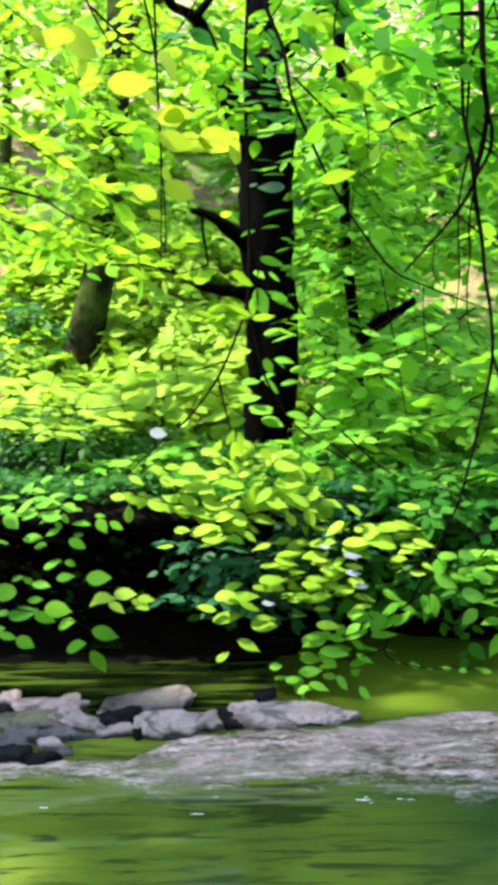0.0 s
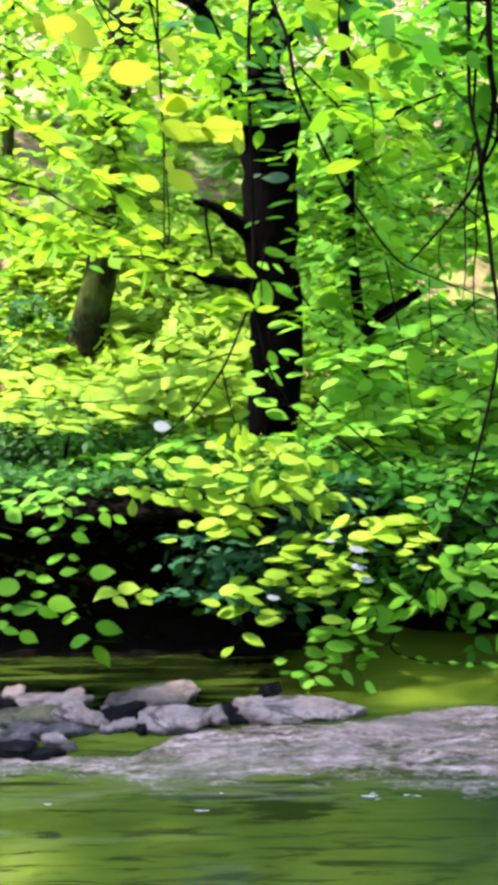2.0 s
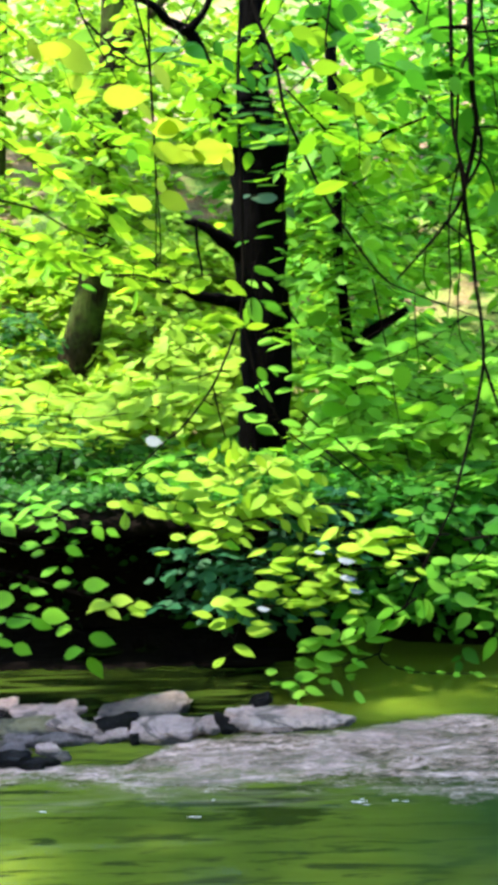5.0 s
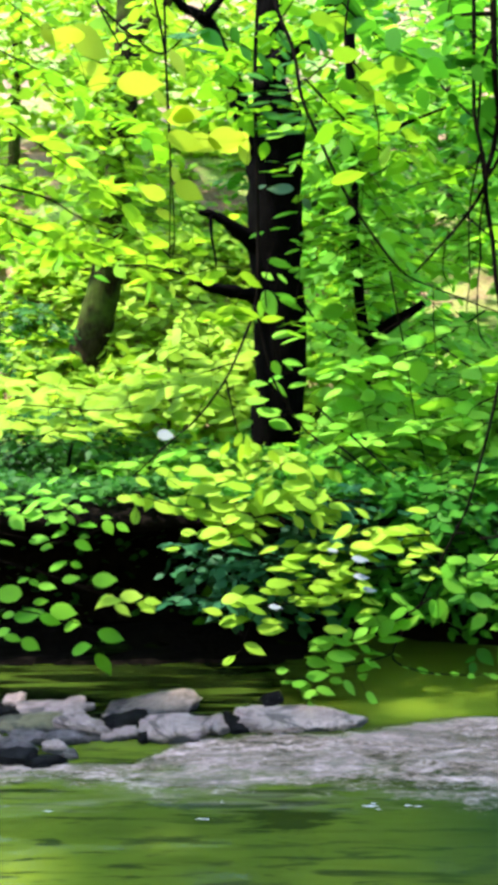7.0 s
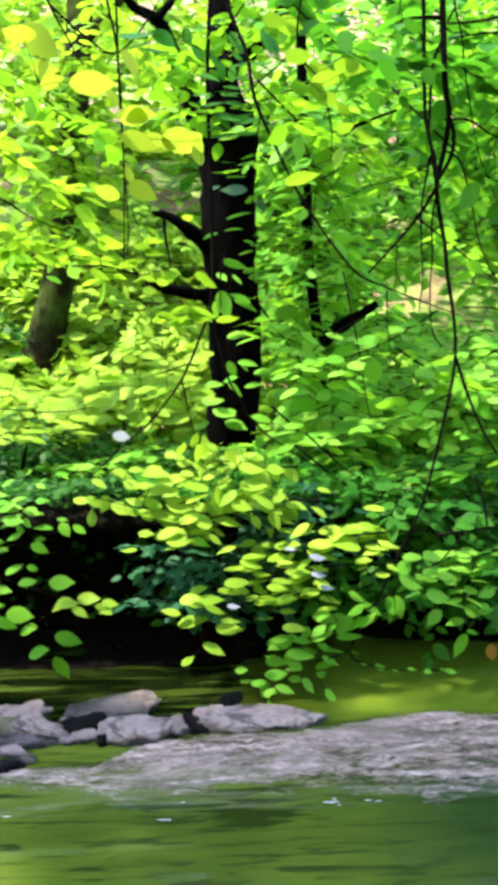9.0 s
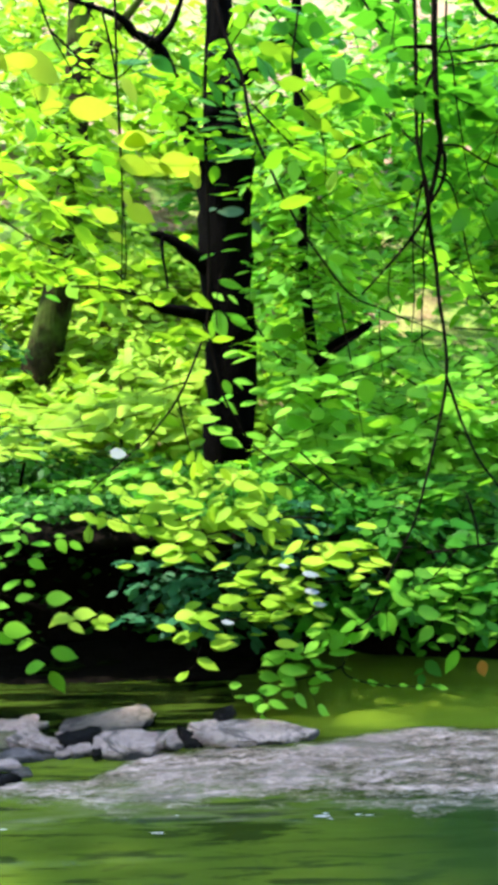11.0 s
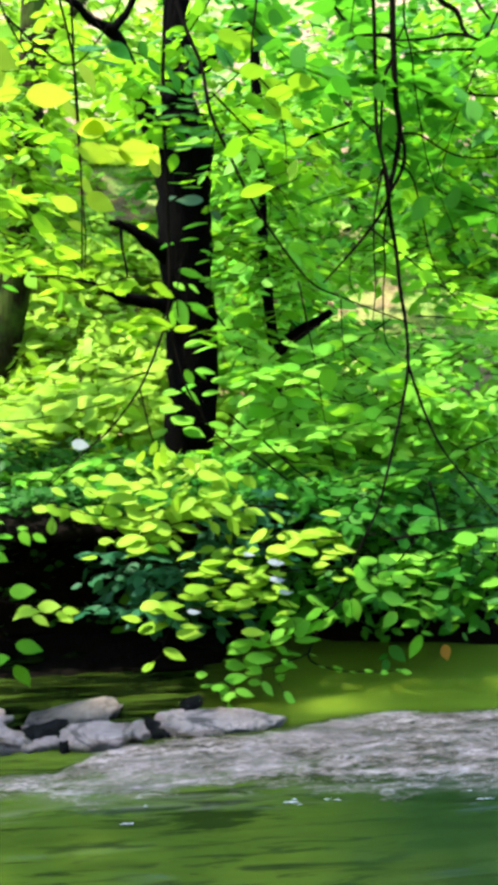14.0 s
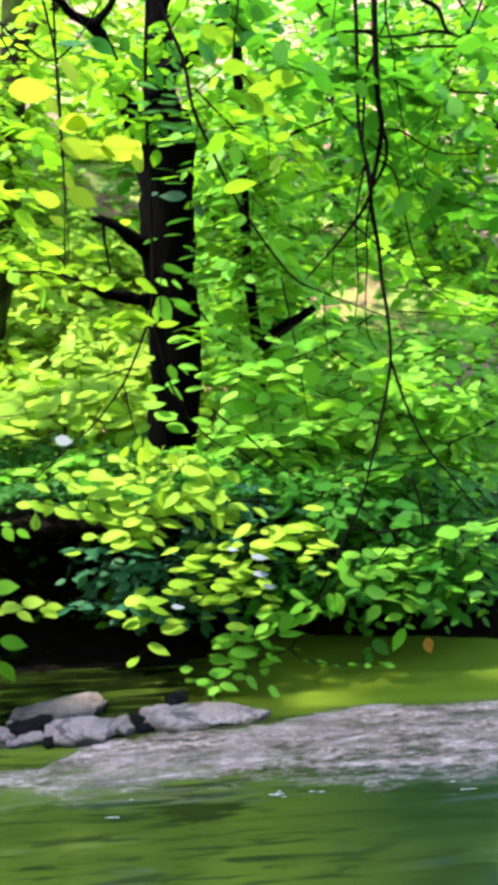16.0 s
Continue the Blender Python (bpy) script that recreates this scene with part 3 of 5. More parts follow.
tree("beech_tree", "tree with shade-darkened bark on the stream bank, stubby broken limbs",
     ([(0.205, 6.600, 0.70), (0.200, 6.600, 0.93), (0.201, 6.600, 1.17), (0.219, 6.600, 1.65), (0.209, 6.600, 2.04), (0.184, 6.600, 2.50), (0.179, 6.600, 2.88), (0.177, 6.600, 3.18), (0.168, 6.600, 3.38)], 0.176, 0.196),
     [([(0.172, 6.600, 3.15), (0.152, 6.600, 3.56), (0.146, 6.600, 3.85), (0.120, 6.650, 5.20), (0.145, 6.800, 7.35)], 0.130, 0.060),
      ([(0.120, 6.580, 2.40), (0.027, 6.500, 2.450), (-0.104, 6.400, 2.541), (-0.215, 6.350, 2.610), (-0.330, 6.300, 2.632)], 0.080, 0.016),
      ([(-0.255, 6.320, 2.615), (-0.249, 6.300, 2.476), (-0.228, 6.300, 2.366), (-0.218, 6.300, 2.270)], 0.013, 0.007),
      ([(0.120, 6.580, 2.10), (0.025, 6.500, 2.096), (-0.128, 6.400, 2.120), (-0.257, 6.300, 2.138), (-0.350, 6.250, 2.173)], 0.070, 0.018),
      ([(0.130, 6.560, 2.95), (0.041, 6.500, 3.109), (-0.048, 6.450, 3.300), (-0.094, 6.400, 3.468), (-0.183, 6.350, 3.667), (-0.269, 6.300, 3.844), (-0.424, 6.200, 3.897), (-0.520, 6.100, 3.964), (-0.834, 6.000, 4.036)], 0.088, 0.012),
      ([(-0.279, 6.250, 3.846), (-0.166, 6.250, 3.991), (-0.076, 6.250, 4.232)], 0.030, 0.014),
      ([(0.110, 6.560, 3.46), (0.180, 6.500, 3.600), (0.260, 6.400, 3.661), (0.329, 6.300, 3.676), (0.467, 6.200, 3.789), (0.529, 6.100, 3.923)], 0.085, 0.035)] + [
      ([(0.150, 6.600, 3.636), (0.337, 6.500, 3.736), (0.516, 6.400, 3.866), (0.651, 6.300, 4.113)], 0.07, 0.03),
      ([(0.109, 6.600, 5.151), (-0.200, 5.800, 4.838), (-0.698, 5.100, 4.390), (-1.321, 4.600, 3.765)], 0.06, 0.02),
      ([(0.141, 6.600, 4.295), (0.096, 5.800, 4.372), (0.027, 5.300, 4.264), (0.107, 5.000, 3.690)], 0.05, 0.012)],
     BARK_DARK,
     [((1.618, 6.200, 4.882), (1.0, 0.8, 0.4), 30)],
     LEAF, 0.12, 0.075, 0.42, 31)
tree("old_tree", "leaning mossy brown tree trunk in sunlit undergrowth",
     ([(-1.543, 8.4, 1.266), (-1.497, 8.4, 1.443), (-1.439, 8.4, 1.669), (-1.372, 8.4, 1.919), (-1.304, 8.4, 2.191), (-1.235, 8.4, 2.511), (-1.161, 8.4, 3.045), (-1.108, 8.4, 3.570), (-1.049, 8.4, 4.320), (-0.900, 8.4, 6.949)], 0.190, 0.10),
     [([(-1.041, 8.400, 4.325), (-0.669, 8.200, 4.629), (-0.281, 8.000, 5.000)], 0.06, 0.02)],
     BARK,
     [((-1.978, 10.000, 5.029), (1.2, 0.4, 0.7), 100), ((-0.659, 10.200, 4.752), (1.1, 0.4, 0.7), 100), ((-2.207, 9.800, 3.354), (0.7, 0.3, 0.3), 22), ((-1.096, 8.000, 2.837), (0.35, 0.10, 0.28), 22), ((-1.213, 9.200, 4.307), (0.5, 0.10, 0.55), 25), ((-1.055, 7.900, 3.998), (0.30, 0.08, 0.42), 36), ((-1.14, 7.900, 3.450), (0.22, 0.08, 0.45), 42)],
     LEAF_SUN, 0.15, 0.09, 0.42, 32, rough=0.04)
tree("slim_tree", "slim dark tree with a broken side limb",
     ([(0.880, 6.900, 1.133), (0.851, 6.900, 1.719), (0.816, 6.900, 2.047), (0.773, 6.900, 2.411), (0.755, 6.900, 2.810), (0.736, 6.900, 3.320), (0.718, 6.900, 3.859), (0.690, 6.900, 5.304)], 0.042, 0.036),
     [([(0.820, 6.860, 1.760), (0.874, 6.700, 1.801), (1.011, 6.620, 1.917), (1.120, 6.600, 1.975), (1.226, 6.600, 2.048)], 0.060, 0.026), ([(0.769, 6.900, 3.014), (1.019, 6.700, 3.247), (1.329, 6.500, 3.351)], 0.025, 0.01)],
     BARK_DARK,
     [((1.164, 7.700, 3.899), (0.9, 0.4, 0.7), 100), ((1.476, 7.800, 2.811), (0.7, 0.4, 0.5), 70), ((0.692, 7.400, 3.314), (0.35, 0.4, 0.7), 50), ((0.769, 6.500, 2.491), (0.22, 0.1, 0.45), 30), ((0.680, 7.600, 1.981), (0.25, 0.2, 0.4), 24), ((0.723, 6.500, 3.055), (0.18, 0.08, 0.45), 46), ((0.80, 6.500, 2.20), (0.16, 0.08, 0.28), 22)],
     LEAF_MID, 0.135, 0.08, 0.38, 33, sides=12)
tree("hillside_tree", "young leafy tree on the slope",
     ([(3.780, 8.600, 1.594), (3.740, 8.600, 3.313), (3.720, 8.600, 5.706)], 0.045, 0.02), [([(3.740, 8.600, 3.313), (3.300, 8.400, 3.734), (2.931, 8.200, 3.871)], 0.03, 0.012)],
     BARK_DARK,
     [((2.150, 8.400, 4.137), (1.0, 0.8, 0.9), 120), ((2.888, 8.200, 3.477), (0.9, 0.8, 1.0), 90), ((2.559, 8.800, 2.736), (0.9, 0.5, 0.5), 40), ((2.858, 7.800, 1.800), (0.5, 0.5, 0.7), 70), ((3.515, 9.200, 4.821), (0.9, 0.5, 0.6), 130)],
     LEAF, 0.14, 0.085, 0.40, 34, sides=12)
tree("slope_tree", "sunlit young tree high on the slope",
     ([(-2.879, 11.500, 3.023), (-2.752, 11.500, 5.128), (-2.618, 11.500, 7.640)], 0.08, 0.03), [], BARK,
     [((-2.698, 11.300, 5.323), (2.0, 0.8, 1.0), 170), ((-0.623, 11.800, 5.610), (2.0, 0.8, 1.0), 170)],
     LEAF_SUN, 0.18, 0.12, 0.55, 35, sides=12)
tree("slope_tree", "green young tree high on the slope",
     ([(2.455, 11.500, 3.023), (2.404, 11.500, 5.128), (2.344, 11.500, 7.640)], 0.08, 0.03), [], BARK,
     [((1.666, 12.000, 5.541), (2.0, 0.8, 1.2), 180), ((4.036, 12.000, 5.541), (1.8, 0.8, 1.4), 180)],
     LEAF_DEEP, 0.18, 0.12, 0.55, 45, sides=12)
tree("slope_tree", "green sapling spreading over the slope",
     ([(0.728, 10.200, 2.043), (0.781, 10.200, 3.004), (0.711, 10.200, 4.177)], 0.05, 0.02), [], BARK,
     [((1.090, 10.300, 3.434), (1.3, 0.5, 0.9), 130), ((2.655, 10.300, 4.024), (1.4, 0.5, 0.9), 190), ((3.659, 10.000, 3.386), (0.9, 0.5, 1.1), 180), ((1.120, 9.400, 2.247), (0.6, 0.4, 0.4), 60)],
     LEAF_DEEP, 0.16, 0.105, 0.45, 48, sides=12)
# Two unseen trees, added only to shade the stream and cut sky light.
tree("shade_tree", "added unseen leafy tree, its crown shading the stream",
     ([(-3.6, 0.6, 0.1), (-3.5, 0.7, 1.6), (-3.2, 0.9, 3.2), (-2.8, 1.2, 4.6), (-2.4, 1.5, 6.0)], 0.22, 0.07),
     [([(-3.2, 0.9, 3.2), (-2.2, 1.6, 3.9), (-0.8, 2.1, 4.2), (0.8, 2.2, 4.4)], 0.09, 0.02), ([(-3.3, 0.8, 2.8), (-3.6, 2.0, 3.6), (-3.8, 3.2, 4.1)], 0.07, 0.02), ([(-2.8, 1.2, 4.6), (-2.0, 0.2, 5.2), (-0.8, -0.8, 5.6)], 0.07, 0.02)],
     BARK,
     [((-3.4, 3.08, 4.4), (1.2, 0.60, 0.30), 165), ((-1.9, 3.08, 4.4), (1.2, 0.60, 0.30), 300), ((-3.0, 3.42, 4.4), (0.75, 0.14, 0.25), 90), ((-2.85, 3.66, 4.4), (0.75, 0.04, 0.12), 60), ((-1.9, 3.36, 4.4), (0.75, 0.14, 0.25), 80), ((-0.5, 3.40, 4.45), (0.8, 0.16, 0.25), 90), ((0.6, 3.45, 4.45), (0.7, 0.16, 0.25), 70), ((-0.4, 3.74, 4.4), (0.75, 0.08, 0.2), 70), ((-0.4, 3.08, 4.4), (1.2, 0.60, 0.30), 240), ((1.1, 3.08, 4.5), (1.2, 0.60, 0.30), 240),
      ((-2.8, 1.95, 4.5), (1.6, 0.8, 0.4), 320), ((-1.2, 1.8, 4.5), (1.6, 0.8, 0.4), 210), ((0.6, 1.8, 4.6), (1.6, 0.8, 0.4), 210), ((-1.0, -0.8, 5.4), (3.2, 1.6, 0.9), 200)],
     LEAF, 0.15, 0.08, 0.32, 46)
tree("shade_tree", "added unseen leafy tree, blocking sky behind the eye",
     ([(3.4, -2.6, 1.2), (3.3, -2.5, 3.0), (3.0, -2.3, 5.0), (2.8, -2.2, 7.0)], 0.18, 0.06), [], BARK,
     [((2.5, -3.0, 4.0), (2.6, 1.0, 2.4), 420), ((-2.5, -3.2, 4.0), (2.6, 1.0, 2.4), 420)],
     LEAF, 0.17, 0.09, 0.5, 47)
tree("undergrowth_bush", "sunlit low bush with yellow-green leaves",
     ([(-0.617, 7.200, 1.104), (-0.615, 7.200, 1.367), (-0.613, 7.200, 1.584)], 0.02, 0.008), [], BARK,
     [((-0.491, 7.300, 1.405), (0.55, 0.5, 0.22), 80), ((-1.401, 7.200, 1.323), (0.6, 0.5, 0.14), 60), ((-0.096, 7.600, 1.709), (0.4, 0.4, 0.18), 40), ((-0.728, 8.600, 2.005), (0.5, 0.5, 0.2), 40), ((-0.298, 7.7, 1.902), (0.42, 0.3, 0.28), 60), ((-0.986, 8.9, 1.869), (0.5, 0.3, 0.28), 50), ((-0.729, 9.2, 2.68), (0.55, 0.3, 0.5), 70)],
     LEAF_TOP, 0.12, 0.07, 0.32, 36, sides=6, group="bushes of the bank", lean=-0.7)
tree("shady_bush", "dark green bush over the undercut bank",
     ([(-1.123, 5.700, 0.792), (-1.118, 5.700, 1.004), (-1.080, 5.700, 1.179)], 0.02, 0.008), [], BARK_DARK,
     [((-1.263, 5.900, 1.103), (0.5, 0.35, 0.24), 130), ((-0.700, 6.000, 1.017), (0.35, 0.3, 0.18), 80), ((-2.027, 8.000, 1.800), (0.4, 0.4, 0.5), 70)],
     LEAF_SHADY, 0.065, 0.045, 0.22, 37, sides=6, group="bushes of the bank", lean=-0.7)
tree("green_bush", "mid-green bush on the stream bank",
     ([(0.881, 6.000, 0.702), (0.875, 6.000, 1.073), (0.905, 6.000, 1.439)], 0.02, 0.008), [], BARK_DARK,
     [((0.840, 6.000, 1.180), (0.26, 0.3, 0.24), 50), ((1.352, 6.200, 1.276), (0.6, 0.4, 0.32), 130), ((2.027, 6.200, 1.351), (0.6, 0.4, 0.36), 130), ((1.092, 7.000, 1.716), (0.6, 0.4, 0.25), 70), ((1.733, 7.600, 1.800), (0.7, 0.4, 0.25), 60)],
     LEAF_MID, 0.12, 0.07, 0.32, 38, sides=6, group="bushes of the bank", lean=-0.7)
tree("water_bush", "dark bluish-green bush hanging to the water",
     ([(0.261, 5.350, 0.451), (0.125, 5.200, 0.588), (-0.035, 5.100, 0.611)], 0.015, 0.006), [], BARK_DARK,
     [((0.028, 5.000, 0.540), (0.29, 0.25, 0.19), 80), ((0.217, 5.100, 0.739), (0.25, 0.2, 0.12), 40), ((0.562, 5.100, 0.771), (0.28, 0.12, 0.10), 45), ((0.486, 4.980, 0.913), (0.36, 0.08, 0.05), 50), ((-0.203, 4.950, 0.389), (0.12, 0.15, 0.07), 12)],
     LEAF_BLUE, 0.082, 0.05, 0.24, 39, sides=6, group="bushes of the bank", lean=-0.3, tilt=0.25)
tree("bank_bush", "deep green bush along the low bank",
     ([(1.446, 5.300, 0.228), (1.411, 5.200, 0.522), (1.442, 5.100, 0.707)], 0.015, 0.006), [], BARK_DARK,
     [((0.988, 5.000, 0.476), (0.45, 0.25, 0.2), 80), ((1.604, 5.000, 0.571), (0.5, 0.3, 0.33), 150), ((1.454, 5.400, 0.879), (0.6, 0.3, 0.25), 110), ((1.010, 5.000, 0.900), (0.32, 0.10, 0.09), 55)],
     LEAF_DEEP, 0.09, 0.05, 0.24, 40, sides=6, group="bushes of the bank", lean=-0.5, tilt=0.3)


# ---- undergrowth on the slope ----
def undergrowth(name, label, x0, x1, y0, y1, number, material, size, tall, seed, cut, floor=-9.0):
    """Low leafy plants over the ground, thick and thin in patches."""
    rng = np.random.default_rng(seed)
    at = []
    while len(at) < number:
        x, y = rng.uniform(x0, x1), rng.uniform(y0, y1)
        p = noise.fractal(Vector((x * 0.8 + seed, y * 0.8, 0.5)), 1.0, 2.0, 3)
        if p > cut + rng.normal(0, 0.12):
            h = tall * (0.5 + max(0.0, p - cut)) * rng.random()
            for _ in range(5):
                dx, dy = rng.normal(0, 0.05, 2)
                at.append((x + dx, y + dy, max(floor, land(x + dx, y + dy)) + 0.01 + h * rng.uniform(0.7, 1.1)))
    at = np.array(at[:number])
    axis = np.append(rng.normal(0, 1, (number, 2)), rng.normal(-0.1, 0.3, (number, 1)), axis=1)
    nrm = np.tile((0.0, -0.35, 1.0), (number, 1)) + rng.normal(0, 0.4, (number, 3))
    me = leaf_mesh(name, at, axis, nrm, size * rng.uniform(0.6, 1.2, number), material)
    return tagged(new(name, me), label, "undergrowth", "", "stuff")


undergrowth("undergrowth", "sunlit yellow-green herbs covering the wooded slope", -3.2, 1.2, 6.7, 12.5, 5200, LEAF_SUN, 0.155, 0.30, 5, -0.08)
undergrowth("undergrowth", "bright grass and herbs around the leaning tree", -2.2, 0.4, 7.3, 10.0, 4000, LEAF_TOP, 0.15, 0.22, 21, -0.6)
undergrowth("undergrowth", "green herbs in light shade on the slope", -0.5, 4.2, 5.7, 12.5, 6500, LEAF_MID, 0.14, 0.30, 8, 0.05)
undergrowth("undergrowth", "small shade-dark herbs along the bank edge", -2.6, 3.0, 5.75, 6.9, 6000, LEAF_SHADY, 0.065, 0.20, 9, -0.5)
undergrowth("undergrowth", "shade-dark herbs trailing over the turf edge", -2.6, -0.35, 4.88, 6.40, 4600, LEAF_SHADY, 0.060, 0.14, 13, -0.5, 0.90)
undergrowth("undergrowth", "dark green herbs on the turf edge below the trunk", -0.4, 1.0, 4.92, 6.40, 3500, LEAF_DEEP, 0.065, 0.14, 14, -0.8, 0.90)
undergrowth("undergrowth", "fresh green herbs on the sunlit turf edge", -1.0, 0.95, 5.5, 6.40, 1300, LEAF_MID, 0.085, 0.16, 17, -0.5, 0.90)


# ---- hanging branches: every leaf a part ----
LEAF_MESHES = {}


def single_leaf(material, k):
    """Leaf meshes of unit length that the branches share, in three bends."""
    if (material.name, k) not in LEAF_MESHES:
        v, f = LEAF_FINE
        v = v.copy()
        v[:, 2] += (0.03, -0.03, 0.0)[k] * np.sin(3.0 * v[:, 0]) + (0.0, 0.03, -0.03)[k] * v[:, 1]
        v[:, 1] *= (1.0, 1.12, 0.9)[k]
        LEAF_MESHES[(material.name, k)] = mesh_from("leaf", v, f, material)
    return LEAF_MESHES[(material.name, k)]


def branch(label, main, radius, side, material, size, gap, seed, reach=0.3, droop=0.4, tilt=0.5, bare=0.35, name="hanging_branch", lines=(), leafy=True, wide=1.0, lean=-0.15, ends=(), level=0.5):
    """A leafy branch: a main twig, side twigs (number), further bare lines, and single leaves."""
    rng = np.random.default_rng(seed)
    base = Vector(main[0])
    top = thing(name, base, label, "branch", "hanging branches")
    path = glide(main, 6 * len(main))
    runs = [(main, radius, max(0.0018, radius * 0.3))]
    twigs = []
    n = len(path)
    for i in range(side):
        j = int(n * (bare + (0.98 - bare) * (i + rng.random() * 0.6) / max(1, side)))
        j = min(j, n - 2)
        d = path[j + 1] - path[j]
        sid = np.cross(d, (0, 0, 1.0))
        sid = sid / (np.linalg.norm(sid) + 1e-6) * (1 if i % 2 else -1)
        way = d / (np.linalg.norm(d) + 1e-9) * 0.6 + sid * 0.8 + rng.normal(0, 0.25, 3)
        way[2] *= 0.5
        p = spray_path(rng, path[j], way, reach * rng.uniform(0.6, 1.25), droop)
        twigs.append(p)
    for end in ends:
        end = np.array(end)
        far = np.linalg.norm(path - end, axis=1)
        j = max(0, int(np.argmin(far)) - 4)
        s = np.linspace(0, 1, 6)[:, None]
        rise = np.array((0, 0, 0.25 * np.linalg.norm(end - path[j]))) * (s * (1 - s))
        twigs.append(path[j] + (end - path[j]) * s + rise + rng.normal(0, 0.008, (6, 3)) * s)
    sets = [leaves_on(rng, p, size, gap, tilt, droop, wide=wide, lean=lean, level=level) for p in twigs] if leafy else []
    if leafy:
        sets.append(leaves_on(rng, path[int(n * bare):], size, gap * 1.2, tilt, droop, wide=wide, lean=lean, level=level))
    tube_me = tube("twig", runs, TWIG, 7)
    tube_me.transform(Matrix.Translation(-base))
    part("twig", tube_me, top)
    for p in twigs:
        me = tube("side_twig", [(p[::2], radius * 0.5, 0.0015)], TWIG, 5)
        me.transform(Matrix.Translation(-base))
        part("side_twig", me, top)
    for ln, r0, r1 in lines:
        me = tube("side_twig", [(ln, r0, r1)], TWIG, 5)
        me.transform(Matrix.Translation(-base))
        part("side_twig", me, top)
    if sets:
        at, axis, nrm, sz = [np.concatenate(c) for c in zip(*sets)]
        for a, x, z, s in zip(at, axis, nrm, sz):
            x = Vector(x).normalized()
            y = Vector(z).cross(x).normalized()
            m = Matrix((x, y, x.cross(y))).transposed().to_4x4()
            ob = new("leaf", single_leaf(material, int(rng.integers(3))))
            ob.parent = top
            ob.matrix_local = Matrix.Translation(Vector(a) - base) @ m @ Matrix.Scale(s, 4)
    return top


def sprig(label, main, radius, leaves, material, seed, face, fill=0.0):
    """A branch whose leaves are set one by one: across, up, length and turn of each. face: how far they tip towards the stream; fill: smaller leaves beside each."""
    rng = np.random.default_rng(seed)
    base = Vector(main[0])
    top = thing("hanging_branch", base, label, "branch", "hanging branches")
    path = glide(main, 8 * len(main))
    me = tube("twig", [(main, radius, max(0.0018, radius * 0.4))], TWIG, 7)
    me.transform(Matrix.Translation(-base))
    part("twig", me, top)
    more = []
    for x, z, size, turn in leaves:
        for _ in range(int(fill + rng.random())):
            more.append((x + rng.normal(0, 0.55) * size, z + rng.normal(0, 0.28) * size, size * rng.uniform(0.75, 1.0), turn + rng.normal(0, 13) + 180 * rng.integers(2)))
    joints = [Vector(p) for p in path]
    near = lambda leaf: float(np.min(np.hypot(path[:, 0] - leaf[0], path[:, 2] - leaf[1])))
    for x, z, size, turn in sorted(list(leaves) + more, key=near):
        size *= 0.94 - 0.12 * min(1.0, fill)
        a = radians(turn + rng.normal(0, 6))
        axis = Vector((math.cos(a), rng.normal(-0.1, 0.25), math.sin(a))).normalized()
        nrm = Vector((rng.normal(-0.22, 0.14), -face + rng.normal(0, 0.14), 1.0))
        if abs(axis.z) > 0.75:
            nrm = Vector((rng.choice((-0.8, 0.8)), -1.0, 0.5))
        away = int(np.argmin(np.hypot(path[:, 0] - x, path[:, 2] - z)))
        at = Vector((x, path[away][1] + rng.normal(-0.02, 0.05), z)) - axis * size * 0.5
        y = nrm.cross(axis).normalized()
        m = Matrix((axis, y, axis.cross(y))).transposed().to_4x4()
        ob = new("leaf", single_leaf(material, int(rng.integers(3))))
        ob.parent = top
        ob.matrix_local = Matrix.Translation(at - base) @ m @ Matrix.Diagonal((size, size * rng.uniform(0.80, 1.08), size, 1.0))
        root = min(joints, key=lambda p: (p - at).length)
        stalk = tube("side_twig", [([root, root.lerp(at, 0.5) + Vector((0, 0, 0.06 * (at - root).length)), at], 0.0022, 0.0011)], TWIG, 4)
        stalk.transform(Matrix.Translation(-base))
        part("side_twig", stalk, top)
        joints.append(at)
    return top


LOW = dict(droop=0.10, tilt=0.24, lean=-0.26, bare=0.15, level=0.2)
branch("bare thin twig just over the water", [(0.785, 4.600, 0.333), (0.723, 4.550, 0.202), (0.852, 4.550, 0.135), (1.024, 4.550, 0.114), (1.209, 4.550, 0.111)], 0.005, 0, LEAF_MID, 0.06, 0.07, 67, **LOW)
branch("green branch hanging low on the bank", [(1.997, 4.710, 0.850), (1.692, 4.660, 0.787), (1.464, 4.750, 0.663), (1.247, 4.700, 0.615), (1.035, 4.650, 0.539)], 0.007, 0, LEAF_MID, 0.115, 0.055, 66,
       ends=[(1.037, 4.650, 0.466), (1.179, 4.650, 0.554), (1.340, 4.650, 0.466), (1.495, 4.700, 0.615), (1.630, 4.700, 0.481), (1.331, 4.600, 0.294), (1.199, 4.600, 0.421), (1.774, 4.700, 0.526), (1.792, 4.650, 0.362), (1.561, 4.650, 0.332), (1.288, 4.750, 0.678), (1.606, 4.660, 0.772), (1.815, 4.750, 0.692)], **LOW)
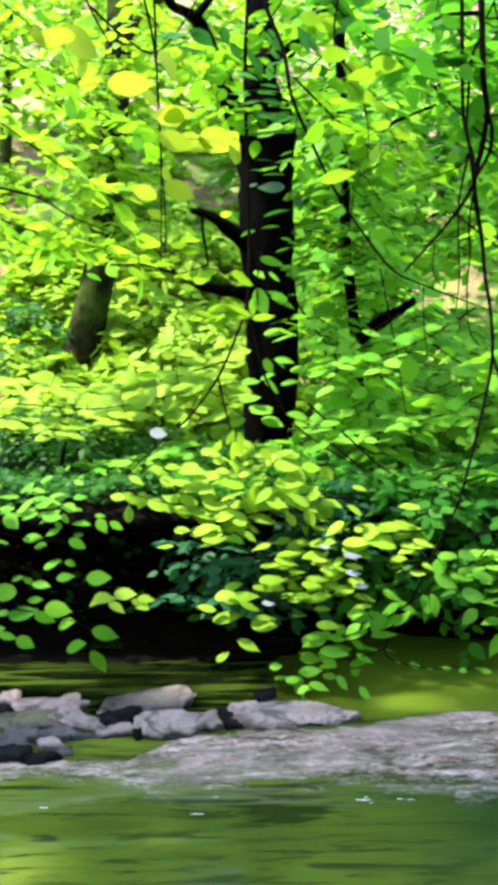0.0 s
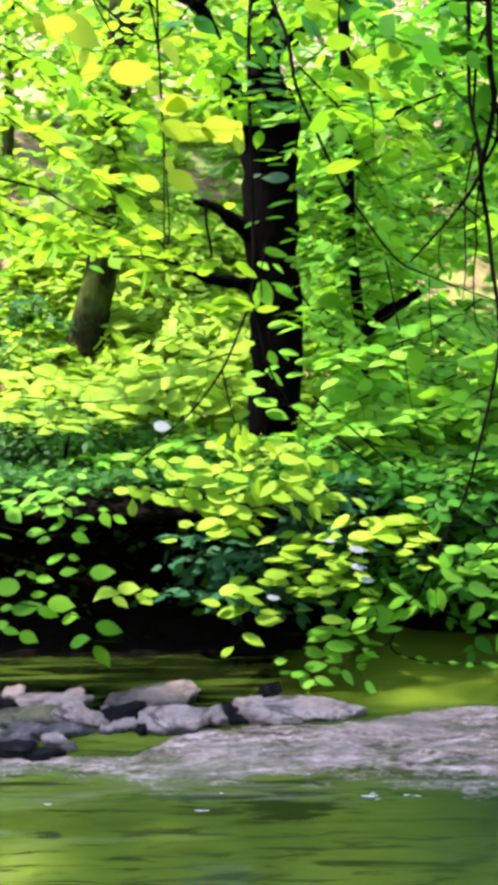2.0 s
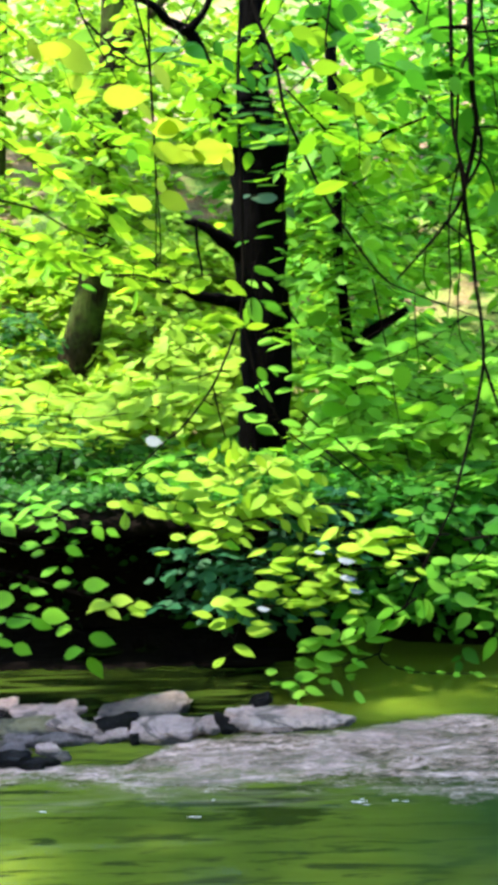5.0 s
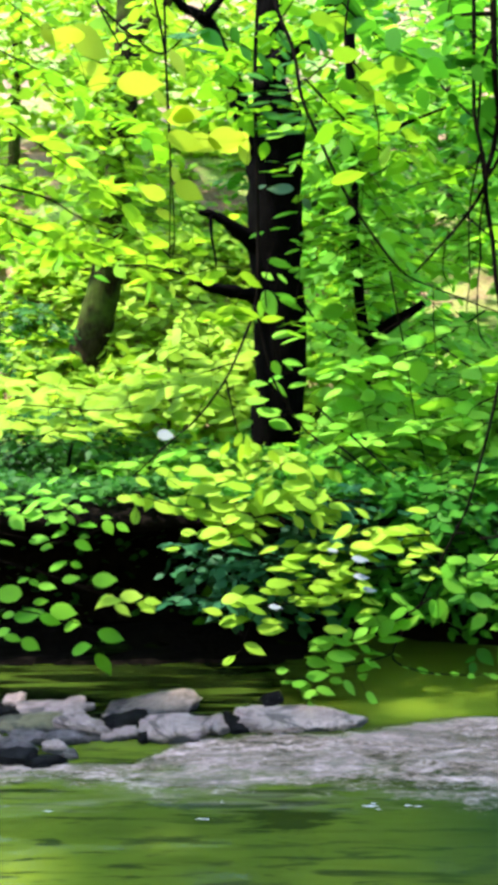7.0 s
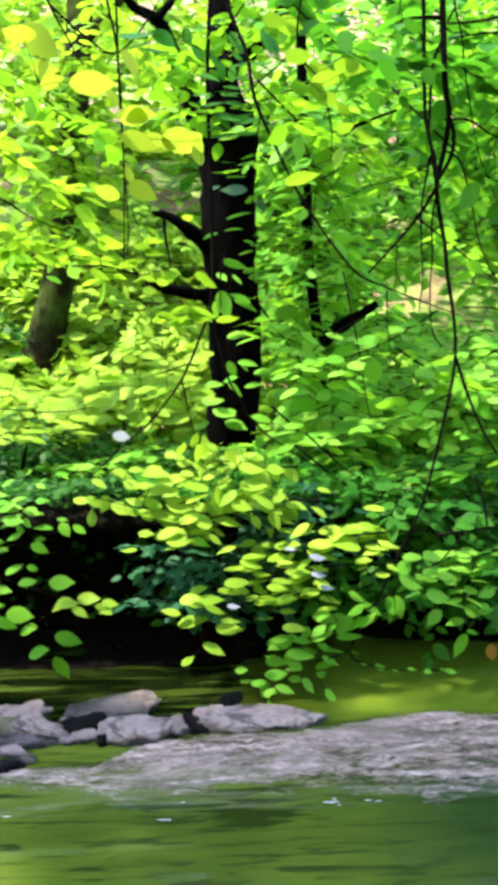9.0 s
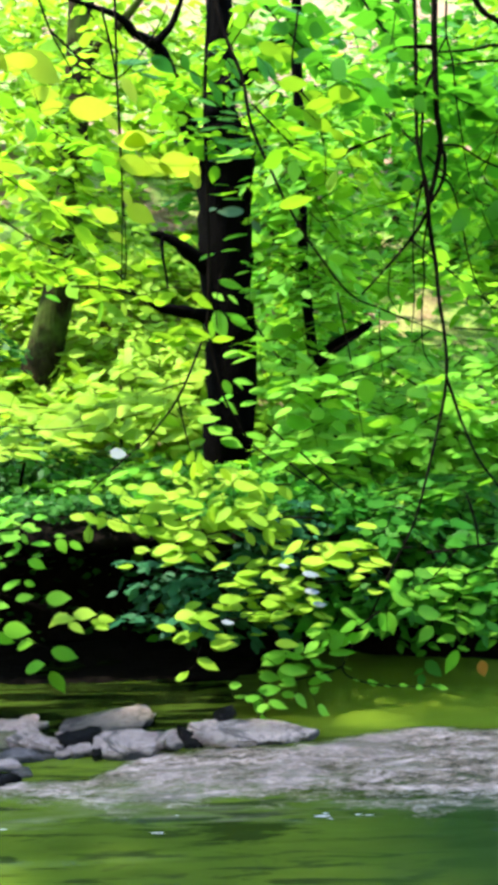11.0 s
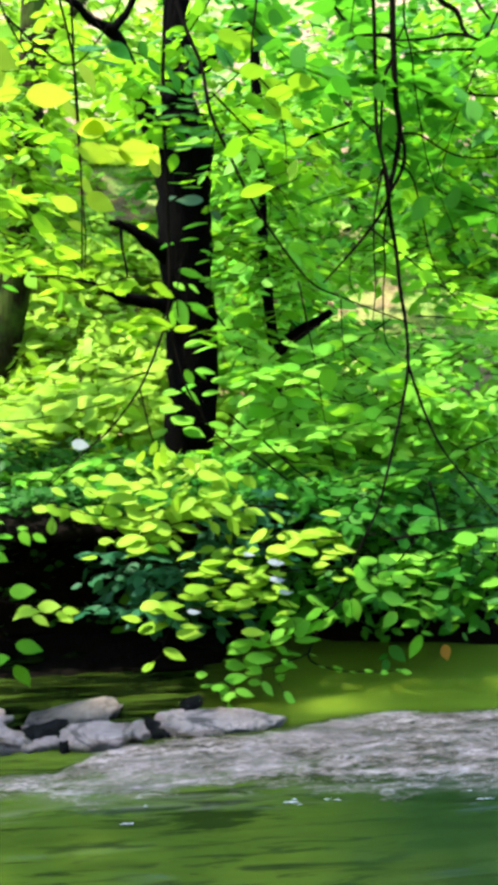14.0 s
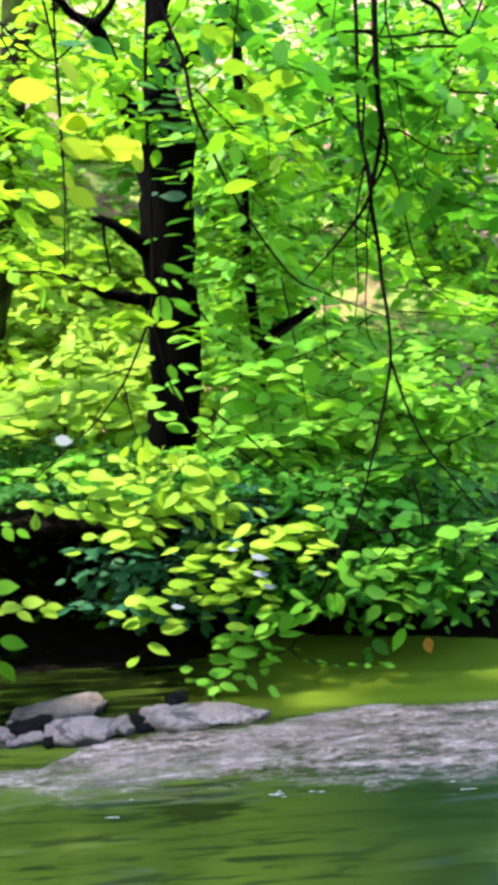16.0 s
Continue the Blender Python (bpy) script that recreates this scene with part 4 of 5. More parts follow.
branch("long thin dangling twigs with few leaves", [(1.154, 4.600, 4.169), (1.151, 4.600, 3.490), (1.158, 4.600, 3.250), (1.172, 4.600, 3.007), (1.193, 4.600, 2.871), (1.171, 4.600, 2.707), (1.138, 4.600, 2.555), (1.150, 4.600, 2.430), (1.181, 4.600, 2.263), (1.200, 4.600, 2.094), (1.231, 4.600, 1.923), (1.246, 4.600, 1.706), (1.213, 4.600, 1.478), (1.144, 4.600, 1.163), (1.090, 4.600, 0.958), (0.977, 4.600, 0.713), (0.855, 4.600, 0.436)], 0.017, 0, LEAF, 0.11, 0.1, 57, leafy=False,
       lines=[([(1.246, 4.600, 1.706), (1.328, 4.600, 1.478), (1.427, 4.600, 1.276), (1.568, 4.600, 1.101), (1.766, 4.600, 0.872)], 0.009, 0.004), ([(1.011, 4.580, 4.102), (1.050, 4.580, 3.480), (1.060, 4.580, 3.188), (1.071, 4.580, 2.865), (1.103, 4.580, 2.716), (1.127, 4.580, 2.552)], 0.012, 0.008), ([(1.148, 4.560, 3.211), (1.101, 4.560, 3.103), (1.089, 4.560, 2.901), (1.087, 4.560, 2.753), (1.116, 4.560, 2.671), (1.134, 4.560, 2.535)], 0.009, 0.006), ([(1.201, 4.630, 2.873), (1.225, 4.630, 2.790), (1.214, 4.630, 2.685), (1.151, 4.630, 2.568)], 0.011, 0.009), ([(1.138, 4.600, 2.535), (1.081, 4.600, 2.435), (1.001, 4.600, 2.332), (0.915, 4.600, 2.234), (0.806, 4.600, 2.117)], 0.011, 0.005), ([(1.109, 4.580, 2.702), (1.065, 4.580, 2.482), (1.060, 4.580, 2.288), (1.070, 4.580, 2.093), (1.056, 4.580, 1.924)], 0.006, 0.003), ([(1.143, 4.620, 2.516), (1.121, 4.620, 2.349), (1.128, 4.620, 2.208), (1.118, 4.620, 2.038), (1.131, 4.620, 1.839), (1.184, 4.620, 1.752)], 0.006, 0.003), ([(1.112, 4.640, 2.686), (1.081, 4.640, 2.630), (0.951, 4.640, 2.574), (0.807, 4.640, 2.539), (0.693, 4.640, 2.483)], 0.004, 0.002), ([(0.950, 4.600, 2.248), (0.944, 4.600, 2.122), (0.991, 4.600, 2.038)], 0.004, 0.002), ([(0.898, 4.600, 2.038), (0.904, 4.600, 1.868), (0.922, 4.600, 1.697)], 0.004, 0.002)])
branch("long bare twig sweeping across the trunk", [(-0.003, 5.200, 4.162), (0.127, 5.100, 3.574), (0.232, 5.050, 3.290), (0.275, 5.000, 3.036), (0.385, 5.000, 2.794), (0.485, 5.000, 2.593), (0.606, 5.000, 2.405), (0.803, 5.000, 2.156), (0.969, 5.000, 2.073), (1.180, 5.000, 1.991), (1.377, 5.000, 1.919)], 0.012, 0, LEAF, 0.11, 0.1, 58, leafy=False)
branch("thin twig hanging in front of the trunk", [(0.096, 5.800, 4.372), (0.036, 5.600, 3.421), (0.045, 5.500, 2.767), (0.052, 5.400, 2.184), (0.036, 5.400, 1.993), (-0.003, 5.400, 1.865), (-0.131, 5.300, 1.571), (-0.306, 5.250, 1.340), (-0.415, 5.200, 1.249), (-0.643, 5.100, 1.040)], 0.013, 0, LEAF, 0.11, 0.1, 59, leafy=False,
       lines=[([(0.036, 5.400, 1.977), (0.127, 5.400, 1.605), (0.210, 5.400, 1.442), (0.358, 5.400, 1.245), (0.793, 5.200, 0.977)], 0.009, 0.004), ([(-0.131, 5.300, 1.571), (-0.084, 5.300, 1.352), (-0.052, 5.300, 1.239)], 0.006, 0.003)])
# sprays that hang low over the water, leaf by leaf: place across and up, length, turn in degrees
sprig("fresh green spray of broad leaves over the bank edge", [(-1.398, 4.62, 1.098), (-1.230, 4.62, 1.063), (-1.063, 4.62, 0.998), (-0.867, 4.62, 0.945)], 0.006,
      [(-1.176, 1.011, 0.145, 170), (-1.098, 0.961, 0.129, 200), (-0.992, 1.009, 0.129, 10), (-1.066, 0.912, 0.117, 190), (-0.965, 0.969, 0.140, 0), (-0.915, 1.025, 0.112, 20), (-0.996, 0.885, 0.129, 200), (-0.897, 0.887, 0.078, -40), (-0.853, 0.950, 0.084, -20), (-1.137, 0.904, 0.145, -35), (-0.938, 0.925, 0.129, 5), (-1.039, 1.027, 0.129, 10), (-1.207, 0.939, 0.123, 185), (-0.808, 1.007, 0.095, 8)], LEAF_MID, 51, 0.5, 1.6)
sprig("few green leaves hanging in the dark hollow", [(-1.386, 4.55, 0.892), (-1.193, 4.55, 0.833), (-0.999, 4.55, 0.800), (-0.830, 4.55, 0.815), (-0.659, 4.55, 0.919)], 0.004,
      [(-1.040, 0.809, 0.121, 0), (-1.008, 0.766, 0.099, 20), (-0.817, 0.781, 0.105, -25), (-0.822, 0.815, 0.066, 10), (-0.704, 0.920, 0.061, 0), (-0.689, 0.877, 0.094, -70), (-0.622, 0.873, 0.083, -40)], LEAF, 52, 0.85, 0.0)
sprig("green leaves on a thin twig before the dark hollow", [(-1.377, 4.50, 0.761), (-1.186, 4.50, 0.702), (-1.021, 4.50, 0.652), (-0.801, 4.50, 0.582), (-0.633, 4.50, 0.609)], 0.005,
      [(-0.936, 0.691, 0.109, 20), (-0.853, 0.685, 0.065, -20), (-0.860, 0.642, 0.098, 10), (-0.702, 0.632, 0.136, 5), (-1.186, 0.562, 0.163, 170), (-1.074, 0.579, 0.076, -25), (-0.995, 0.586, 0.109, -5), (-1.026, 0.509, 0.087, 5), (-1.105, 0.625, 0.071, 15)], LEAF, 64, 0.85, 0.0)
sprig("tuft of yellow-green leaves at a twig end", [(-0.911, 4.50, 0.606), (-0.773, 4.50, 0.559), (-0.662, 4.50, 0.540), (-0.537, 4.50, 0.522)], 0.004,
      [(-0.677, 0.523, 0.142, 10), (-0.579, 0.540, 0.131, -5), (-0.473, 0.513, 0.104, -10), (-0.613, 0.488, 0.109, -30), (-0.510, 0.473, 0.109, -25), (-0.713, 0.512, 0.082, 190)], LEAF_TOP, 66, 0.5, 0.3)
sprig("green leaves drooping low towards the water", [(-1.372, 4.45, 0.561), (-1.209, 4.45, 0.492), (-1.017, 4.45, 0.458), (-0.825, 4.45, 0.408), (-0.702, 4.45, 0.341)], 0.005,
      [(-1.183, 0.446, 0.092, 10), (-1.078, 0.459, 0.162, 10), (-0.900, 0.483, 0.145, -5), (-0.968, 0.435, 0.124, -10), (-0.875, 0.386, 0.124, 20), (-1.160, 0.337, 0.102, 0), (-1.055, 0.330, 0.108, -25), (-1.185, 0.394, 0.081, 10), (-0.814, 0.305, 0.140, 20), (-0.674, 0.350, 0.151, -15), (-0.711, 0.212, 0.140, -65)], LEAF, 68, 0.85, 0.0)
sprig("row of broad yellow-green leaves above the hollow", [(-0.046, 4.70, 0.987), (-0.248, 4.70, 0.942), (-0.392, 4.70, 0.955), (-0.521, 4.70, 0.991), (-0.644, 4.70, 1.009)], 0.004,
      [(-0.627, 0.995, 0.102, -10), (-0.564, 0.979, 0.108, -40), (-0.524, 0.950, 0.108, -100), (-0.427, 0.943, 0.142, -25), (-0.369, 0.925, 0.097, -10)], LEAF_TOP, 69, 0.6, 0.2)
sprig("upright tip of a sunlit yellow-green spray", [(0.476, 4.75, 1.143), (0.317, 4.75, 1.139), (0.187, 4.75, 1.158), (0.057, 4.75, 1.176), (-0.031, 4.75, 1.142)], 0.006,
      [(0.013, 1.206, 0.167, -85), (0.063, 1.249, 0.132, 60), (-0.103, 1.163, 0.121, 0), (-0.161, 1.096, 0.224, 5), (-0.031, 1.095, 0.121, -20), (-0.017, 1.054, 0.109, 20), (0.070, 1.050, 0.109, 30), (0.129, 1.205, 0.132, -50), (0.222, 1.204, 0.121, 30), (0.201, 1.140, 0.161, -10), (0.279, 1.131, 0.190, -35), (0.244, 1.063, 0.190, 0), (0.361, 1.092, 0.109, -70), (0.027, 1.112, 0.121, 30), (-0.118, 1.055, 0.115, 200)], LEAF_TOP, 54, 0.6, 2.4)
sprig("dense sunlit spray of broad yellow-green leaves", [(0.590, 4.72, 0.966), (0.387, 4.72, 0.973), (0.156, 4.72, 0.964), (-0.076, 4.72, 0.948), (-0.278, 4.72, 0.926)], 0.006,
      [(-0.305, 1.073, 0.149, -5), (-0.368, 1.074, 0.126, -20), (-0.046, 1.006, 0.160, 10), (-0.133, 0.957, 0.171, -10), (-0.198, 0.905, 0.223, -8), (-0.264, 0.920, 0.143, 5), (-0.012, 0.942, 0.143, 0), (-0.070, 0.898, 0.160, 10), (0.104, 0.955, 0.189, -45), (0.040, 0.909, 0.114, -20), (0.220, 0.954, 0.160, -10), (0.185, 0.993, 0.131, 20), (0.329, 0.944, 0.189, -25), (0.347, 0.880, 0.131, -50), (0.416, 0.908, 0.143, -30), (0.272, 0.998, 0.131, 12), (0.474, 0.943, 0.126, -10)], LEAF_TOP, 55, 0.5, 3.2)
sprig("lower tuft of the sunlit yellow-green spray", [(0.240, 4.66, 0.933), (0.068, 4.66, 0.906), (-0.075, 4.66, 0.866), (-0.219, 4.66, 0.829)], 0.005,
      [(-0.185, 0.838, 0.175, 20), (-0.220, 0.803, 0.130, 10), (-0.018, 0.842, 0.158, 10), (-0.105, 0.793, 0.158, 0), (0.044, 0.813, 0.102, -30), (-0.147, 0.867, 0.135, 10), (-0.261, 0.903, 0.124, -15), (-0.061, 0.886, 0.124, 0)], LEAF_TOP, 56, 0.5, 2.4)
sprig("single shaded leaf in a sunlit spray", [(0.095, 4.60, 0.897), (0.039, 4.60, 0.869), (0.004, 4.60, 0.840)], 0.003,
      [(-0.019, 0.803, 0.100, -40), (-0.137, 0.804, 0.072, -10)], LEAF, 57, 0.6, 0.0)
sprig("flat tiers of yellow-green leaves over the water", [(1.100, 4.66, 0.818), (0.870, 4.66, 0.805), (0.641, 4.66, 0.784), (0.411, 4.66, 0.751), (0.181, 4.66, 0.688)], 0.006,
      [(0.153, 0.665, 0.175, 0), (0.297, 0.737, 0.186, 10), (0.411, 0.765, 0.186, 8), (0.239, 0.705, 0.158, 15), (0.584, 0.764, 0.186, 5), (0.469, 0.727, 0.102, -30), (0.698, 0.792, 0.214, -10), (0.819, 0.788, 0.186, -15), (0.877, 0.741, 0.186, -5), (0.755, 0.835, 0.186, 5), (0.641, 0.822, 0.169, 8), (0.497, 0.808, 0.158, 10), (0.928, 0.790, 0.141, -20), (0.727, 0.748, 0.158, 0), (0.354, 0.698, 0.130, 6), (0.555, 0.714, 0.124, -12)], LEAF_TOP, 58, 0.36, 2.3)
sprig("lower tier of yellow-green leaves over the water", [(0.975, 4.60, 0.643), (0.748, 4.60, 0.660), (0.520, 4.60, 0.636), (0.321, 4.60, 0.597), (0.150, 4.60, 0.575)], 0.006,
      [(0.278, 0.620, 0.128, 0), (0.150, 0.601, 0.167, 3), (0.378, 0.602, 0.150, 0), (0.179, 0.540, 0.106, -10), (0.270, 0.533, 0.111, -5), (0.492, 0.677, 0.106, 30), (0.435, 0.648, 0.128, -10), (0.464, 0.531, 0.184, -15), (0.541, 0.516, 0.128, 25), (0.790, 0.694, 0.106, 0), (0.891, 0.609, 0.106, 0), (0.350, 0.561, 0.128, -6), (0.307, 0.500, 0.173, 3), (0.621, 0.486, 0.139, -5), (0.392, 0.517, 0.123, 8), (0.578, 0.565, 0.123, -8), (0.464, 0.590, 0.139, 5)], LEAF_TOP, 59, 0.4, 2.0)
sprig("loose leaves hanging over black water", [(0.515, 4.55, 0.545), (0.346, 4.55, 0.488), (0.148, 4.55, 0.478), (0.049, 4.55, 0.456), (-0.006, 4.55, 0.346), (-0.038, 4.55, 0.243)], 0.005,
      [(0.403, 0.450, 0.105, 5), (0.289, 0.410, 0.099, 15), (0.431, 0.371, 0.138, -10), (0.007, 0.506, 0.182, 5), (-0.050, 0.477, 0.154, -5), (0.041, 0.476, 0.127, -20), (0.120, 0.414, 0.138, -12), (-0.073, 0.370, 0.182, 8), (0.033, 0.263, 0.138, -35), (-0.098, 0.205, 0.094, 30), (-0.083, 0.521, 0.127, 20)], LEAF_TOP, 65, 0.5, 0.2)
sprig("green leaves at the low tip of a branch", [(0.911, 4.55, 0.512), (0.771, 4.55, 0.411), (0.630, 4.55, 0.340), (0.488, 4.55, 0.268), (0.346, 4.55, 0.254)], 0.006,
      [(0.460, 0.239, 0.182, 0), (0.369, 0.272, 0.176, 5), (0.432, 0.195, 0.154, -20), (0.573, 0.317, 0.154, 10), (0.715, 0.310, 0.176, 5), (0.616, 0.237, 0.110, 0), (0.617, 0.193, 0.127, -20), (0.743, 0.374, 0.176, 25), (0.805, 0.397, 0.154, 45), (0.572, 0.428, 0.127, 20), (0.770, 0.484, 0.154, -25), (0.517, 0.200, 0.138, 10), (0.474, 0.306, 0.121, -8), (0.573, 0.355, 0.099, 60)], LEAF_MID, 70, 0.5, 1.2)
sprig("fringe of small green leaves just over the water", [(0.708, 4.50, 0.239), (0.610, 4.50, 0.205), (0.483, 4.50, 0.177), (0.342, 4.50, 0.131), (0.187, 4.50, 0.103)], 0.004,
      [(0.196, 0.095, 0.093, 0), (0.252, 0.097, 0.098, 5), (0.342, 0.137, 0.153, 15), (0.433, 0.160, 0.125, 0), (0.376, 0.096, 0.125, -10), (0.438, 0.104, 0.098, 10), (0.501, 0.077, 0.114, -50), (0.286, 0.020, 0.120, -85), (0.568, 0.132, 0.076, 10), (0.300, 0.073, 0.093, 20)], LEAF_MID, 77, 0.4, 0.9)
sprig("broad green leaves beside a dangling twig", [(1.298, 4.55, 0.825), (1.162, 4.55, 0.669), (1.022, 4.55, 0.627), (0.939, 4.55, 0.541)], 0.005,
      [(0.926, 0.460, 0.127, 110), (0.969, 0.439, 0.143, -80), (1.022, 0.583, 0.154, -20), (1.151, 0.521, 0.154, -12), (1.084, 0.615, 0.116, -10), (1.034, 0.707, 0.127, 10), (1.118, 0.726, 0.121, -15), (1.214, 0.602, 0.121, 5), (0.993, 0.656, 0.121, 60)], LEAF_MID, 78, 0.6, 0.4)
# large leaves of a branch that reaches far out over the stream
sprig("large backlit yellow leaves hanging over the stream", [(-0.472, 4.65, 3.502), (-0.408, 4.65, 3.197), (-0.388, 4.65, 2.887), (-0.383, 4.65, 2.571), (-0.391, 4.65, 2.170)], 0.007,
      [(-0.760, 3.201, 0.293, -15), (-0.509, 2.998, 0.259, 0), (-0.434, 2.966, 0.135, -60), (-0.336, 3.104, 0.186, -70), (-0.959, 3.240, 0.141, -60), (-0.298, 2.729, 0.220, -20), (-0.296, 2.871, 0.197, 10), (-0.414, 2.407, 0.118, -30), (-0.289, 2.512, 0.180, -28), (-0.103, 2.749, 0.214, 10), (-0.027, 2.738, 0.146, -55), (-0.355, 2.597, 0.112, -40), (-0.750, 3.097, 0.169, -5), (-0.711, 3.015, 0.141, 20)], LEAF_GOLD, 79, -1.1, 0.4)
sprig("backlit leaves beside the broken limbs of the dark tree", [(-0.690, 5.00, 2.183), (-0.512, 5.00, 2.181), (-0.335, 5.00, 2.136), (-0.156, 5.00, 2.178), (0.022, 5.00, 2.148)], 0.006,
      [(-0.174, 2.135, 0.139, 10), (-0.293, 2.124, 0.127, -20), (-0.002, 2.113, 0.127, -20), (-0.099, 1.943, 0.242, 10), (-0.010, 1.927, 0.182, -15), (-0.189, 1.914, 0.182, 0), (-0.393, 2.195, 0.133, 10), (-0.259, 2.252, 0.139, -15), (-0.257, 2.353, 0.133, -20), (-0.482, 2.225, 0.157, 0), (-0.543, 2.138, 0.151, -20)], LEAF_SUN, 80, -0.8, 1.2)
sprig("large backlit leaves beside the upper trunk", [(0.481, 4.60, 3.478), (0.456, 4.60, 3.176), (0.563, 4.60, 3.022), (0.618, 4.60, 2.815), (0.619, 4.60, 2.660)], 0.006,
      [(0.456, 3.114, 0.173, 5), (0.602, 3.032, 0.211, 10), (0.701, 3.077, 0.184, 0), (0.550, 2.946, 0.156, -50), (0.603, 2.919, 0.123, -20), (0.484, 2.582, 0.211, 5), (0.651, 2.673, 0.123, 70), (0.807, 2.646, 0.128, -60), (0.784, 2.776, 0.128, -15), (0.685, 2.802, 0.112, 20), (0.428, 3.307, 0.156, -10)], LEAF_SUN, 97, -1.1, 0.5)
sprig("shaded leaves over the top of the dark trunk", [(-0.390, 5.30, 3.681), (-0.241, 5.30, 3.477), (-0.028, 5.30, 3.388), (0.155, 5.30, 3.269), (0.277, 5.30, 3.120)], 0.005,
      [(-0.303, 3.448, 0.257, 10), (-0.196, 3.418, 0.180, -30), (-0.243, 3.345, 0.193, -10), (0.354, 3.379, 0.193, -60), (0.119, 3.497, 0.083, -20), (0.177, 3.430, 0.116, -65), (0.018, 3.460, 0.096, 30), (-0.074, 3.432, 0.128, -70), (-0.013, 3.364, 0.128, -50), (0.109, 3.240, 0.128, -80), (0.216, 3.283, 0.160, 0), (0.246, 2.987, 0.193, 5), (0.153, 3.003, 0.180, -10), (0.215, 3.032, 0.193, 10), (0.122, 2.973, 0.141, -50), (-0.106, 3.247, 0.193, -15), (0.078, 3.305, 0.116, -60), (0.154, 3.151, 0.128, 0)], LEAF_DEEP, 99, 0.5, 0.7)
sprig("green leaves closing over the upper trunk", [(0.523, 5.30, 3.383), (0.354, 5.30, 3.238), (0.216, 5.30, 3.121), (0.061, 5.30, 3.003)], 0.005,
      [(0.061, 3.092, 0.160, 10), (0.185, 3.077, 0.160, -10), (0.117, 3.151, 0.141, 5), (0.047, 3.217, 0.148, -20), (0.216, 3.186, 0.160, 15), (0.076, 2.958, 0.148, -10), (0.246, 2.948, 0.160, 5), (0.153, 2.931, 0.180, 0)], LEAF_DEEP, 121, 0.4, 0.6)
sprig("broad sunlit yellow-green leaves before the undergrowth", [(-1.645, 5.50, 1.426), (-1.247, 5.50, 1.406), (-0.849, 5.50, 1.379), (-0.448, 5.50, 1.449), (-0.049, 5.50, 1.529)], 0.005,
      [(-0.614, 1.451, 0.233, 0), (-0.448, 1.483, 0.233, 5), (-0.281, 1.547, 0.266, -5), (-0.114, 1.579, 0.266, 10), (-0.016, 1.472, 0.200, 0), (-0.183, 1.407, 0.233, -8), (-0.384, 1.342, 0.200, 8), (-0.545, 1.576, 0.200, 10), (-0.717, 1.345, 0.200, -5), (-0.848, 1.419, 0.200, 5), (-1.045, 1.481, 0.200, -5), (-1.246, 1.449, 0.233, 5), (-1.318, 1.283, 0.200, 0), (-1.117, 1.315, 0.200, 5), (-0.952, 1.280, 0.167, -5), (-0.118, 1.273, 0.167, 0), (-0.311, 1.706, 0.200, 0), (-0.047, 1.684, 0.200, 10), (-0.678, 1.551, 0.186, 185), (-1.375, 1.540, 0.200, 10), (-1.142, 1.571, 0.186, -10)], LEAF_TOP, 135, 0.5, 1.4)
# leaves before the bare part of the dark trunk
sprig("thin leafy twig hanging over the dark trunk", [(0.359, 5.90, 3.170), (0.320, 5.90, 2.903), (0.306, 5.90, 2.600), (0.319, 5.90, 2.292), (0.297, 5.90, 2.016)], 0.005,
      [(0.182, 2.857, 0.157, 8), (0.279, 2.884, 0.150, 10), (0.209, 2.793, 0.150, 10), (0.229, 2.567, 0.193, 22), (0.194, 2.482, 0.136, 5), (0.274, 2.344, 0.129, 20), (0.200, 2.273, 0.193, -15), (0.319, 2.230, 0.157, 0), (0.347, 2.067, 0.164, 12), (0.269, 2.016, 0.193, -20), (0.255, 1.894, 0.193, 15), (0.392, 1.928, 0.179, 5), (0.340, 2.378, 0.107, -10)], LEAF, 132, 0.3, 0.2)
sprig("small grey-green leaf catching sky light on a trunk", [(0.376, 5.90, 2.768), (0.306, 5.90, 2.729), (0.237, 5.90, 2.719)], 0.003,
      [(0.188, 2.719, 0.186, 180), (0.081, 2.730, 0.071, 10), (0.358, 2.616, 0.093, -60)], LEAF_SKYLIT, 91, 0.9, 0.0)
sprig("bright leaves hanging across the lower trunk", [(0.128, 5.80, 2.319), (0.099, 5.80, 2.082), (0.142, 5.80, 1.807), (0.211, 5.80, 1.529), (0.297, 5.80, 1.247)], 0.005,
      [(0.117, 2.184, 0.112, -40), (0.126, 2.007, 0.218, -60), (0.078, 1.980, 0.126, -80), (0.215, 1.824, 0.176, 5), (0.271, 1.650, 0.155, 0), (0.166, 1.613, 0.126, -60), (0.060, 1.520, 0.140, 0), (0.193, 1.487, 0.162, -30), (0.305, 1.514, 0.140, 10), (0.199, 1.265, 0.176, -20), (0.333, 1.169, 0.105, 0), (0.052, 1.425, 0.176, 10), (0.122, 1.347, 0.176, -5)], LEAF_MID, 96, 0.6, 0.4)
sprig("bright rounded leaves beside the dark trunk", [(0.959, 5.60, 1.933), (0.792, 5.60, 1.835), (0.659, 5.60, 1.736), (0.558, 5.60, 1.569)], 0.005,
      [(0.645, 1.803, 0.190, -20), (0.578, 1.717, 0.149, 10), (0.666, 1.662, 0.190, -20), (0.559, 1.502, 0.156, 15), (0.490, 1.738, 0.122, 10), (0.474, 1.671, 0.136, 20), (0.769, 1.432, 0.217, 10), (0.870, 1.465, 0.217, -10), (0.832, 1.245, 0.258, 10), (0.907, 1.193, 0.224, -15), (0.423, 1.871, 0.149, -10), (0.356, 1.605, 0.149, 15)], LEAF_MID, 133, 0.7, 0.6)
